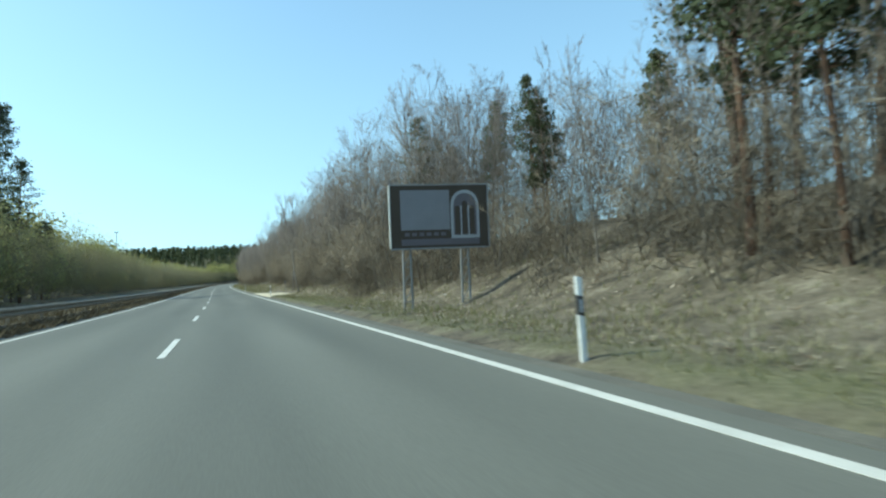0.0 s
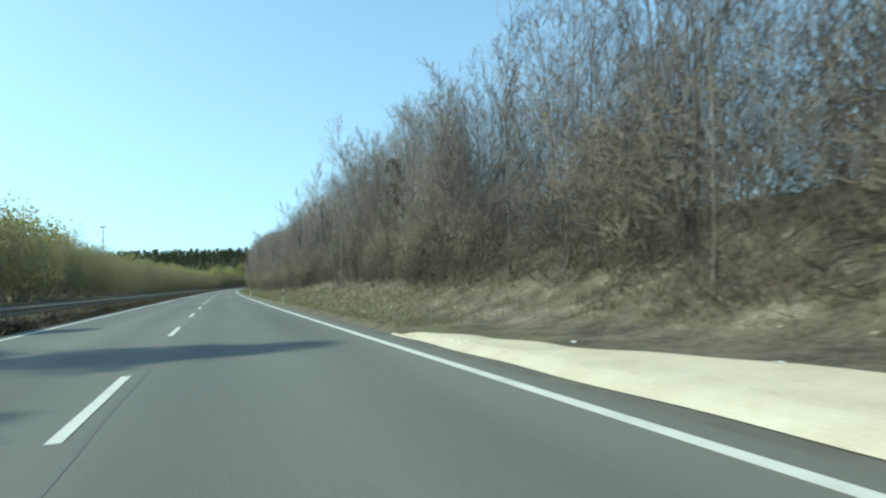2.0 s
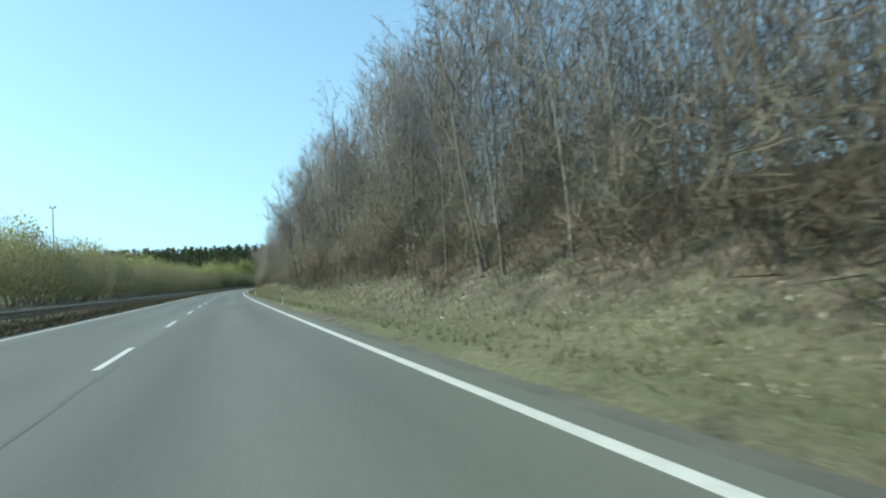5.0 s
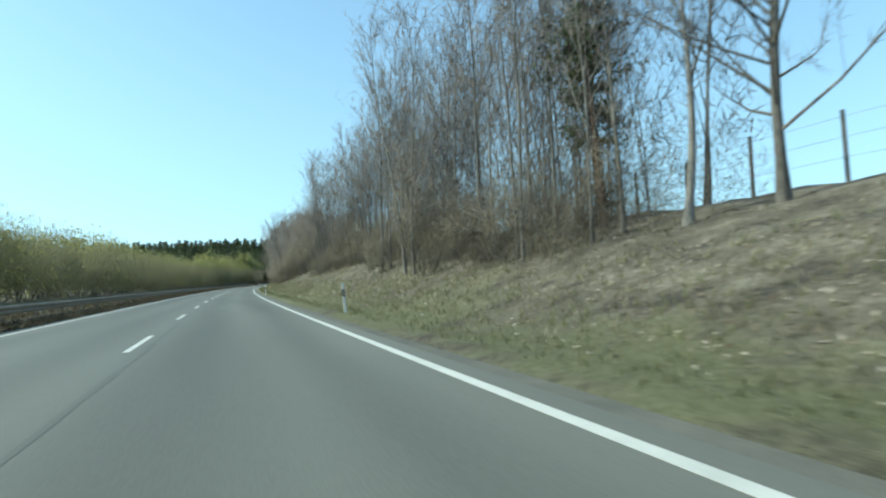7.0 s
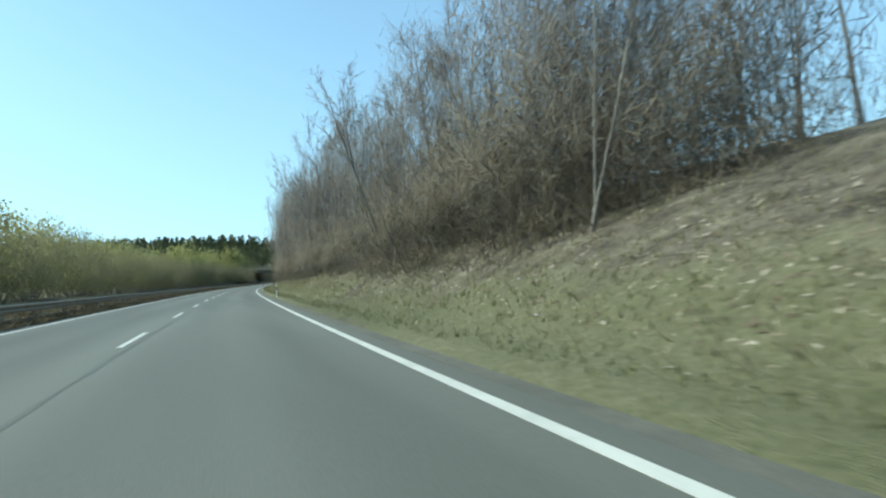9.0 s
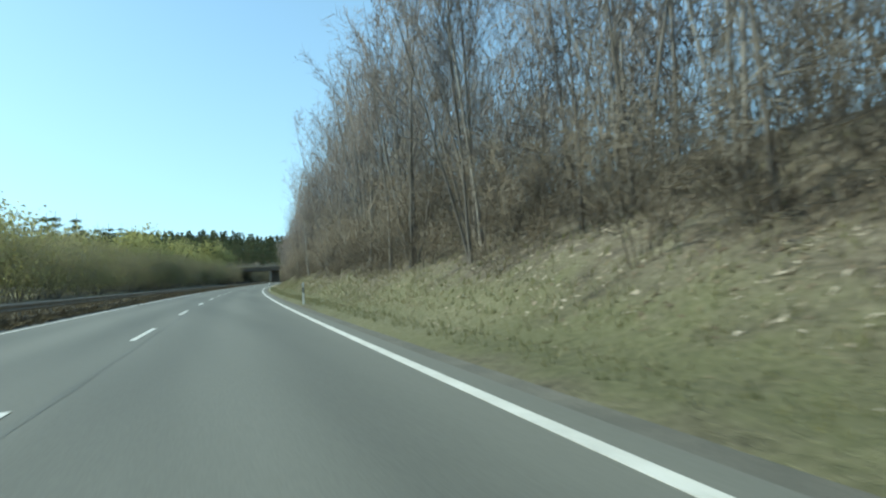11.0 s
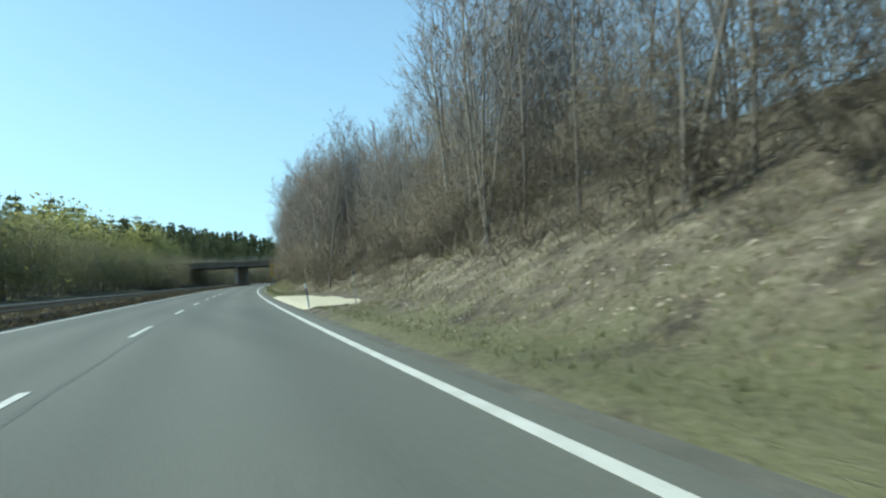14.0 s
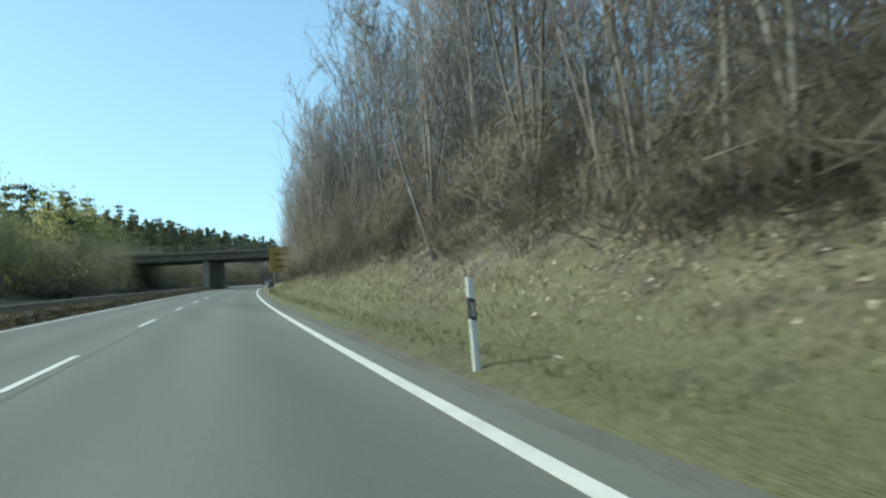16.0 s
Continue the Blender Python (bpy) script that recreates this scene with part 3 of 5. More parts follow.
def plant(kind, s, d, turn=0.0, size=1.0, tilt=(0, 0)):
    """Set one plant of a kind (family, index) at (s, d)."""
    m = stand(s, d, turn, size, 0.0, tilt)
    if kind not in protos:
        fam, i = kind
        if fam == "tree":
            stems = ("", "", "", "three-stemmed ", "twin-stemmed ", "many-stemmed ")[i]
            protos[kind] = plant_of("bare_tree", TREES[i], ("trunk", "crown"), m, "tall %sleafless tree with grey bark on the wooded bank" % stems, "tree", "bare trees on the bank")
        elif fam == "shrub":
            protos[kind] = plant_of("bare_shrub", SHRUBS[i], ("woody_base", "twig_crown"), m, "leafless grey-brown thicket of thin twigs on the bank", "shrub", "thicket along the bank")
        elif fam == "bush":
            protos[kind] = plant_of("leafy_bush", BUSHES[i], ("woody_base", "crown"), m, "yellow-green bush in young spring leaf beyond the road", "bush", "green bushes beyond the median")
        else:
            protos[kind] = plant_of("pine_tree", PINES[i], ("trunk", "crown"), m, "dark green pine with a bare reddish trunk", "pine tree", "pines")
        return protos[kind]
    return put(protos[kind], m)


FRONT_S = [-30, 27, 36, 55, 62, 84, 90, 118, 130, 200, 225, 242, 243, 256.4, 256.5, 278, 283, 299, 302, 314, 314.1, 326.9, 327, 435, 440, 451, 455, 458, 474, 490, 496, 512, 518, 536, 541, 570, 574, 582, 586, 720]
FRONT_D = [10.2, 10.0, 8.4, 8.3, 8.8, 9.0, 8.4, 10.4, 8.8, 8.2, 7.8, 8.2, 30, 30, 9.4, 9.2, 11.0, 11.0, 9.4, 10.0, 30, 30, 8.8, 8.4, 10.8, 10.4, 8.4, 8.2, 10.2, 10.8, 9.4, 9.0, 11.6, 11.6, 8.3, 8.3, 9.3, 9.3, 8.2, 8.2]


def front(s):
    return float(np.interp(s, FRONT_S, FRONT_D))


# height of the wood's skyline above the road
TOP_S = [0, 14, 18, 24, 28, 35, 41, 68, 85, 90, 95, 101, 111, 126, 136, 150, 165, 182, 204, 240, 272, 300, 310, 325, 330, 340, 360, 406, 454, 484, 498, 508, 517, 524, 532, 544, 557, 580, 602, 623, 720]
TOP_Z = [11, 11, 7.4, 8, 10.3, 10.9, 10.4, 10.8, 10.4, 10.4, 9.8, 10.8, 11.5, 11.6, 10.2, 10, 10.2, 11, 12.4, 13, 14, 14, 13, 12.5, 10.5, 12.4, 13.5, 15, 15.5, 13.5, 13.5, 13.8, 13.2, 12.2, 11.5, 12.3, 14, 16, 16, 15, 15]
TALL = (14.4, 13.4, 15.4, 12.0, 13.0, 10.6)


def grown(s, d, native):
    """Size that takes a tree of a native height up to the skyline."""
    return (float(np.interp(s, TOP_S, TOP_Z)) - float(ground_z(s, d))) / native


rnd = random.Random(5)
# front rows of the wood on the bank
n_front = 0
s = 8.0
while s < 650 and n_front < 292:
    d0 = front(s)
    if d0 < 25:
        kind, dt = rnd.choice((0, 0, 1, 1, 2, 2, 4, 4, 3, 5)), d0 + abs(rnd.gauss(0, 1.6)) + 0.2
        plant(("tree", kind), s + rnd.uniform(-0.9, 0.9), dt, rnd.uniform(0, 6.3), grown(s, dt, TALL[kind]) * rnd.uniform(0.8, 1.02), (rnd.uniform(-0.07, 0.07), rnd.uniform(-0.07, 0.07)))
        n_front += 1
    s += 2.1
# thicket under and before them
s, n_shrub = 8.0, 0
while s < 655 and n_shrub < 292:
    d0 = front(s)
    if d0 < 25:
        plant(("shrub", rnd.randrange(4)), s + rnd.uniform(-1, 1), d0 - 0.3 + abs(rnd.gauss(0, 1.1)), rnd.uniform(0, 6.3), rnd.uniform(0.55, 0.95))
        n_shrub += 1
    s += 2.1
# trees that stand out by their pale trunks or their lean
for k, (hs, hd, hh, stems, girth, tip, low) in enumerate(((72, 8.1, 10, 2, 0.13, (-0.02, 0.0), 0.45), (66.6, 8.0, 10.5, 1, 0.11, (-0.03, 0), 0.4), (117, 9.6, 9.5, 2, 0.13, (-0.16, 0), 0.35),
        (228.5, 7.8, 8.5, 4, 0.16, (-0.14, 0.05), 0.4), (227.6, 8.6, 9, 1, 0.1, (-0.1, 0), 0.4), (302.4, 9.6, 7, 1, 0.06, (-0.12, 0), 0.5), (345, 9.4, 10, 2, 0.13, (-0.3, 0), 0.4),
        (341.5, 11.0, 9, 4, 0.17, (-0.1, 0), 0.3), (453, 8.9, 10.5, 1, 0.1, (-0.1, 0), 0.5), (485.8, 10.9, 10, 3, 0.16, (0.05, 0), 0.4), (482.5, 12.3, 8.5, 4, 0.17, (0.0, 0), 0.35),
        (515.8, 11.0, 11, 1, 0.15, (-0.22, 0), 0.5), (552.8, 8.7, 9, 1, 0.12, (-0.1, 0), 0.5), (577.4, 8.42, 9, 1, 0.08, (-0.2, 0.05), 0.6), (157, 9.4, 7, 3, 0.11, (-0.05, 0), 0.35),
        (190, 9.0, 8.5, 2, 0.12, (-0.06, 0), 0.4), (384, 8.8, 10, 2, 0.13, (-0.12, 0), 0.4), (412, 8.6, 10, 1, 0.11, (-0.1, 0), 0.45), (550.5, 9.0, 9, 1, 0.12, (-0.1, 0), 0.5), (549.6, 9.8, 9.5, 1, 0.09, (-0.14, 0), 0.45), (548.0, 9.4, 11, 1, 0.15, (-0.17, 0), 0.5), (467.0, 8.9, 10.5, 5, 0.1, (-0.06, 0), 0.35), (464.8, 11.0, 10.5, 5, 0.1, (-0.04, 0), 0.35))):
    ob = plant_of("edge_tree", bare_tree(200 + k, hh, stems, 14, 7, girth * 0.8, 0.36, low, 0.024, PALE_BARK if k in (5, 8, 13, 2, 16, 11, 12, 18, 19, 20) else BARK, tip), ("trunk", "crown"), stand(hs, hd, -heading(hs)),
                  "leafless tree with %s %s trunk%s at the wood's edge" % ("a slim" if stems == 1 else "several leaning", "pale grey" if k in (5, 8, 13, 2, 16, 11, 12, 18, 19, 20) else "dark grey", "" if stems == 1 else "s"), "tree", "trees at the edge of the wood")
# two trees that stand alone on the open bank
lone = plant_of("bare_tree", BIG_TREE, ("trunk", "crown"), stand(254.4, 13.8, 0.6, 0.85), "large spreading leafless tree with a thick trunk on the bank crest", "tree", "bare trees on the bank")
fork = plant_of("bare_tree", FORKED, ("trunk", "crown"), stand(256.0, 12.4, 1.0, 0.85), "slim forked leafless tree on the open grassy bank", "tree", "bare trees on the bank")
for ps, pd, pt, pz in ((261.0, 13.4, 0.4, 0.64), (263.4, 14.8, 2.4, 0.6), (319, 15.5, 0.7, 0.5), (14.5, 10.8, 1.4, 0.6), (17.5, 13.5, 2.4, 0.66), (21, 17, 0.2, 0.72), (12.5, 12.5, 5.1, 0.68), (24, 20, 3.1, 0.75), (40, 12.5, 0.8, 0.52), (108, 11.5, 2.9, 0.42), (33, 16, 0.9, 0.45), (37.5, 19, 2.9, 0.5), (42, 17.5, 4.4, 0.46), (47, 21, 1.2, 0.55), (30, 15, 3.9, 0.44), (51, 17, 0.3, 0.46), (56, 20, 5.5, 0.52), (27, 19, 1.7, 0.5), (11.5, 11, 2.6, 0.7), (16, 17, 4.9, 0.75), (13, 15.5, 0.6, 0.72), (18.5, 20, 3.4, 0.8), (12.2, 10.4, 1.1, 0.42), (15.4, 12.2, 2.2, 0.46), (9.8, 11.6, 4.0, 0.45), (17.5, 15.5, 5.2, 0.55), (11, 13.8, 0.2, 0.5), (552, 12, 2.2, 0.4)):
    plant(("pine", rnd.randrange(3)), ps, pd, pt, pz)

# tall pines beyond the other carriageway, whose shadow lies across the road
for ps, pd, pt, pz in ((88, -23.5, 0.3, 1.27), (93, -25.0, 1.9, 1.05), (85, -25, 4.2, 1.2), (103, -25, 2.2, 0.82), (97, -22.5, 0.9, 1.0), (112, -23.5, 5.0, 0.72), (80, -24, 3.3, 0.7)):
    plant(("pine", 2 if pz > 0.9 else 0), ps, pd, pt, pz)
# green bushes beyond the other carriageway
s, n_bush = 34.0, 0
while s < 745:
    if 660 < s < 706:
        s = 706.0
    grow = float(np.interp(s, [0, 140, 220, 500, 560, 690], [1.9, 1.85, 1.5, 1.45, 1.8, 1.75]))
    for row in range(2):
        plant(("bush", 4 + rnd.randrange(2) if row else rnd.randrange(4)), s + rnd.uniform(-1.5, 1.5), -(25.0 + row * 4.5 + (9 if s > 700 else 0) + rnd.uniform(-1, 1.5)), rnd.uniform(0, 6.3), rnd.uniform(0.8, 1.1) * grow * (1 + 0.12 * row))
        n_bush += 1
    s += 5.0


# ---- woods behind, gathered into single masses ----
def gather(name, sources, places, mats, label, category):
    """Many plants as one mesh: sources are pairs of meshes, places are poses."""
    vs, ws, woody, fs, slots, base = [], [], [], [], [], 0
    data = []
    for pair in sources:
        got = []
        for slot, me2 in enumerate(pair):
            co2 = np.empty(len(me2.vertices) * 3, dtype=np.float32)
            me2.vertices.foreach_get("co", co2)
            way2 = np.tile(np.float32([0, 0, 1]), len(me2.vertices))
            if "outward" in me2.attributes:
                me2.attributes["outward"].data.foreach_get("vector", way2)
            got.append((co2.reshape(-1, 3), way2.reshape(-1, 3), [tuple(p.vertices) for p in me2.polygons], slot))
        data.append(got)
    pick = random.Random(77)
    for m in places:
        for co2, way2, faces, slot in data[pick.randrange(len(data))]:
            a = np.array(m, dtype=np.float32)
            vs.append(co2 @ a[:3, :3].T + a[:3, 3])
            ws.append(way2 @ a[:3, :3].T)
            woody.append(np.full(len(co2), slot == 0 and len(mats) > 1))
            fs += [tuple(i + base for i in q) for q in faces]
            slots += [slot] * len(faces)
            base += len(co2)
    me2 = bpy.data.meshes.new(name)
    vv = np.concatenate(vs)
    me2.from_pydata(vv.tolist(), [], fs)
    for mm in mats:
        me2.materials.append(mm)
    me2.polygons.foreach_set("material_index", np.asarray(slots, dtype=np.int32))
    me2.update()
    if len(mats) == 1:
        crown_normals(me2, np.concatenate(ws))
    else:                               # trunks keep their own
        me2.polygons.foreach_set("use_smooth", np.ones(len(fs), dtype=bool))
        own, ways = np.empty(len(vv) * 3, dtype=np.float32), np.concatenate(ws)
        me2.vertex_normals.foreach_get("vector", own)
        wood = np.concatenate(woody)
        ways[wood] = own.reshape(-1, 3)[wood]
        me2.normals_split_custom_set_from_vertices(ways.tolist())
    return tagged(new(name, me2), label, category, kind="stuff")


BACK = [bare_tree(61, 14, 1, 9, 7, 0.09, 0.36, 0.2, 0.034), bare_tree(62, 15, 1, 9, 7, 0.085, 0.36, 0.25, 0.034), bare_tree(63, 13, 2, 10, 7, 0.1, 0.36, 0.2, 0.034)]
places = []
for s in np.arange(6, 720, 2.1):
    d0 = front(s)
    if d0 < 25:
        if 338 < s < 356 and rnd.random() < 0.6:
            continue
        depth = 5 if 225 < s < 330 else 11
        db = d0 + 2.0 + rnd.random() * depth
        places.append(stand(s + rnd.uniform(-1, 1), db, rnd.uniform(0, 6.3), min(1.1, grown(s, db, 13.5) * rnd.uniform(0.8, 1.05) * (1 + 0.045 * (db - d0 - 2)))))
places += [stand(rnd.uniform(541, 560), 10 + rnd.random() * 9, rnd.uniform(0, 6.3), rnd.uniform(0.7, 0.9)) for _ in range(22)]
places += [stand(rnd.uniform(262.5, 269), 13.5 + rnd.random() * 4, rnd.uniform(0, 6.3), rnd.uniform(0.55, 0.8)) for _ in range(9)]
places += [stand(rnd.uniform(322, 333), 15.5 + rnd.random() * 5, rnd.uniform(0, 6.3), rnd.uniform(0.5, 0.75)) for _ in range(6)]
gather("woods_behind", BACK, places, (BARK, TWIG), "dense grey-brown leafless woods behind the front trees", "woods")


def brush_mass(seed, height, count):
    """A rounded mass of fine brown twigs, thickest low down."""
    r2 = random.Random(seed)
    fine = Sprays()
    for _ in range(count):
        g, rr = r2.uniform(0, 6.3), math.sqrt(r2.random())
        z = height * r2.random() * math.sqrt(max(0.05, 1 - 0.8 * rr * rr))
        p = Vector((1.5 * rr * math.cos(g), 1.5 * rr * math.sin(g), z - 0.1))
        fine.twig(r2, p, Vector((r2.uniform(-0.8, 0.8), r2.uniform(-0.8, 0.8), r2.uniform(-0.1, 1.1))).normalized(), r2.uniform(0.3, 0.8), 0.024)
    return (outward(mesh_of("brush_mass", fine.v, fine.f, SHRUB_TWIG)),)


BRUSH = [brush_mass(37, 3.2, 520), brush_mass(38, 4.2, 580), brush_mass(39, 2.4, 460)]
places = []
for s in np.arange(8, 700, 1.25):
    if front(s) < 25:
        size = rnd.uniform(0.55, 0.9) if 225 < s < 326 else rnd.uniform(0.7, 1.25)
        places.append(stand(s + rnd.uniform(-0.6, 0.6), front(s) + 0.2 + 4.2 * rnd.random() ** 1.3, rnd.uniform(0, 6.3), size))
places += [stand(rnd.uniform(262, 269), 13.2 + rnd.random() * 4, rnd.uniform(0, 6.3), rnd.uniform(0.5, 0.9)) for _ in range(10)]      # along the open crest
places += [stand(rnd.uniform(284, 313), 11.0 + rnd.random() * 5, rnd.uniform(0, 6.3), rnd.uniform(0.5, 0.9)) for _ in range(60)]
places += [stand(rnd.uniform(225, 241), 9.0 + rnd.random() * 6, rnd.uniform(0, 6.3), rnd.uniform(0.6, 1.0)) for _ in range(36)]
places += [stand(rnd.uniform(508, 532), 12.8 + rnd.random() * 4, rnd.uniform(0, 6.3), rnd.uniform(0.9, 1.5)) for _ in range(45)]
places += [stand(rnd.uniform(455, 486), 10.5 + rnd.random() * 5, rnd.uniform(0, 6.3), rnd.uniform(0.5, 0.9)) for _ in range(40)]
places += [stand(rnd.uniform(296, 309), 9.8 + rnd.random() * 3, rnd.uniform(0, 6.3), rnd.uniform(0.45, 0.8)) for _ in range(24)]
places += [stand(rnd.uniform(546, 606), 9.2 + 6 * rnd.random(), rnd.uniform(0, 6.3), rnd.uniform(0.4, 0.8)) for _ in range(60)]
for s in np.arange(324.5, 341, 0.5):    # a rounded clump of brush and slim trees
    reach = float(np.interp(s, [324, 329, 336, 341], [0.0, 1.0, 1.0, 0.3]))
    places.append(stand(s, 9.0 + 5.0 * rnd.random(), rnd.uniform(0, 6.3), 1.0 + 0.8 * reach * rnd.random()))
for s in np.arange(60, 96, 1.3):        # behind the first gravel pad
    places.append(stand(s, 9.0 + 5.0 * rnd.random(), rnd.uniform(0, 6.3), rnd.uniform(0.7, 1.2)))
gather("undergrowth", BRUSH, places, (SHRUB_TWIG,), "tangled grey-brown undergrowth among the trees", "undergrowth")


def dense_thicket(seed, height, count, material, width=0.08):
    """A cheap mass of twigs for the depth of the wood."""
    r2 = random.Random(seed)
    fine = Sprays()
    for _ in range(count):
        g, rr = r2.uniform(0, 6.3), 1.7 * math.sqrt(r2.random())
        z = height * r2.random() ** 1.3 * (1 - 0.15 * rr)
        p = Vector((rr * math.cos(g), rr * math.sin(g), z - 0.1))
        fine.twig(r2, p, Vector((r2.uniform(-0.8, 0.8), r2.uniform(-0.8, 0.8), r2.uniform(-0.1, 1.1))).normalized(), r2.uniform(0.4, 1.1), width)
    return (outward(mesh_of("thicket", fine.v, fine.f, material)),)


places = [stand(s + rnd.uniform(-1, 1), front(s) + 3 + rnd.random() * 13, rnd.uniform(0, 6.3), rnd.uniform(0.55, 0.95)) for s in np.arange(6, 720, 2.2)
          if front(s) < 25 and not 225 < s < 330]
places += [stand(s + rnd.uniform(-0.6, 0.6), front(s) + 1.0 + rnd.random() * 5, rnd.uniform(0, 6.3), rnd.uniform(0.35, 0.6)) for s in np.arange(225, 330, 0.6) if front(s) < 25]
places += [stand(s + rnd.uniform(-0.6, 0.6), front(s) + 5 + rnd.random() * 8, rnd.uniform(0, 6.3), rnd.uniform(0.4, 0.75)) for s in np.arange(266, 298, 0.8) if front(s) < 25]
for s0, s1, step in ((12, 60, 1.6), (85, 228, 1.5), (425, 478, 2.0), (546, 650, 1.8)):      # fuller along the crest
    places += [stand(s + rnd.uniform(-0.6, 0.6), front(s) + 5 + rnd.random() * 9, rnd.uniform(0, 6.3), rnd.uniform(0.8, 1.25)) for s in np.arange(s0, s1, step)]
places += [stand(rnd.uniform(315, 327), 15 + rnd.random() * 4, rnd.uniform(0, 6.3), rnd.uniform(0.25, 0.4)) for _ in range(9)]
gather("wood_interior", [dense_thicket(91, 5.5, 330, SHRUB_TWIG, 0.034), dense_thicket(92, 6.5, 340, SHRUB_TWIG, 0.034)], places, (SHRUB_TWIG,), "dim brown tangle of twigs deep inside the wood", "undergrowth")


def crown_mass(seed, height, count, lift=0.5, twigs=TWIG):
    """Fine twigs through the whole height of the wood, thickest at half height."""
    r2 = random.Random(seed)
    fine = Sprays()
    for _ in range(count):
        g, rr = r2.uniform(0, 6.3), 1.9 * math.sqrt(r2.random())
        p = Vector((rr * math.cos(g), rr * math.sin(g), height * (0.1 + 0.86 * r2.random() ** 0.85)))
        fine.twig(r2, p, Vector((r2.uniform(-0.6, 0.6), r2.uniform(-0.6, 0.6), r2.uniform(0.1, 1.2))).normalized(), r2.uniform(0.3, 0.9), 0.028)
    return (outward(mesh_of("crown_mass", fine.v, fine.f, twigs), lift),)


def thick_wood(s):
    return front(s) < 25 and not 225 < s < 326


def deep_mass(seed, height, count):
    """Coarse twigs and thin stems over the full height, for the far depth of the wood."""
    r2 = random.Random(seed)
    fine = Sprays()
    for _ in range(count):
        g, rr = r2.uniform(0, 6.3), 2.2 * math.sqrt(r2.random())
        p = Vector((rr * math.cos(g), rr * math.sin(g), height * r2.random() ** 1.15 - 0.2))
        fine.twig(r2, p, Vector((r2.uniform(-0.5, 0.5), r2.uniform(-0.5, 0.5), r2.uniform(0.1, 1.3))).normalized(), r2.uniform(0.7, 1.7), 0.065)
    return (outward(mesh_of("deep_mass", fine.v, fine.f, TWIG)),)


places = []
for s in np.arange(8, 715, 1.2):
    gap = 241 < s < 262 or 311 < s < 327 or 336 < s < 358 or 529 < s < 541 or front(s) > 25
    if not gap and (rnd.random() < 0.3 or not 262 < s < 311):
        db = min(front(s), 12) + (5 + rnd.random() * 6 if 225 < s < 360 else 8 + rnd.random() * 10)
        places.append(stand(s + rnd.uniform(-1, 1), db, rnd.uniform(0, 6.3), grown(s, db, 9.5) * rnd.uniform(0.82, 1.05)))
gather("wood_depth", [deep_mass(103, 9, 420), deep_mass(104, 9, 420)], places, (TWIG,), "grey haze of bare trees deep in the wood", "woods")
dense = lambda s: float(np.interp(s, [10, 60, 90, 130, 200, 225, 326, 335, 340, 358, 370, 470, 480, 720], [0.7, 0.9, 0.9, 1.0, 0.9, 0.5, 1.0, 0.9, 0.3, 0.3, 0.55, 0.55, 0.75, 0.75]))
places = []
for s in np.arange(6, 720, 1.0):
    if thick_wood(s) and rnd.random() < dense(s):
        db = front(s) + 1.2 + 7 * rnd.random() ** 1.3
        places.append(stand(s + rnd.uniform(-1, 1), db, rnd.uniform(0, 6.3), grown(s, db, 10.0) * rnd.uniform(0.82, 1.0)))
for s0, s1, step, deep in ((56, 90, 1.2, 9), (90, 222, 1.7, 6), (222, 243, 0.9, 8), (257, 278, 1.9, 7), (278, 314, 1.5, 6), (326, 338, 0.8, 6), (508, 529, 0.8, 7), (540, 562, 0.9, 9)):
    for s in np.arange(s0, s1, step):
        db = front(s) + 1.2 + deep * rnd.random()
        places.append(stand(s + rnd.uniform(-1, 1), db, rnd.uniform(0, 6.3), grown(s, db, 10.0) * rnd.uniform(0.85, 1.05)))
gather("wood_crowns", [crown_mass(101, 10, 860), crown_mass(102, 10, 900)], places, (TWIG,), "fine grey-brown twigs filling the crowns of the wood", "woods")


def floor_brush(seed):
    r2 = random.Random(seed)
    fine = Sprays()
    for _ in range(180):
        g, rr = r2.uniform(0, 6.3), 1.1 * math.sqrt(r2.random())
        p = Vector((rr * math.cos(g), rr * math.sin(g), r2.uniform(-0.1, 0.5) - 0.2 * rr))
        fine.twig(r2, p, Vector((r2.uniform(-1, 1), r2.uniform(-1, 1), r2.uniform(0.1, 1.3))).normalized(), r2.uniform(0.25, 0.8), 0.022)
    return (outward(mesh_of("brush", fine.v, fine.f, SHRUB_TWIG)),)


places = [stand(s + rnd.uniform(-0.5, 0.5), front(s) - 0.5 + 4.5 * rnd.random() ** 1.1, rnd.uniform(0, 6.3), rnd.uniform(0.6, 1.4)) for s in np.arange(6, 660, 1.5) if thick_wood(s)]
places += [stand(rnd.uniform(512, 545), 9.3 + 4.0 * rnd.random(), rnd.uniform(0, 6.3), rnd.uniform(0.25, 0.7)) for _ in range(90)]
places += [stand(rnd.uniform(546, 606), 8.4 + 6.0 * rnd.random(), rnd.uniform(0, 6.3), rnd.uniform(0.8, 1.5)) for _ in range(130)]
gather("low_brush", [floor_brush(111), floor_brush(112), floor_brush(113)], places, (SHRUB_TWIG,), "low tangle of brambles and seedlings at the wood's edge", "undergrowth")
places = [stand(s + rnd.uniform(-1, 1), -(18.3 + rnd.random() * 2.0), rnd.uniform(0, 6.3), rnd.uniform(0.75, 1.1)) for s in np.arange(20, 900, 1.2)]
# the paler twig colour brightens this shaded row
gather("roadside_thicket", [crown_mass(93, 8.5, 440, 1.5, LIFTED_TWIG), crown_mass(94, 9.5, 460, 1.5, LIFTED_TWIG)], places, (LIFTED_TWIG,), "brown thicket before the green bushes, coloured lighter to lift its shade", "thicket")


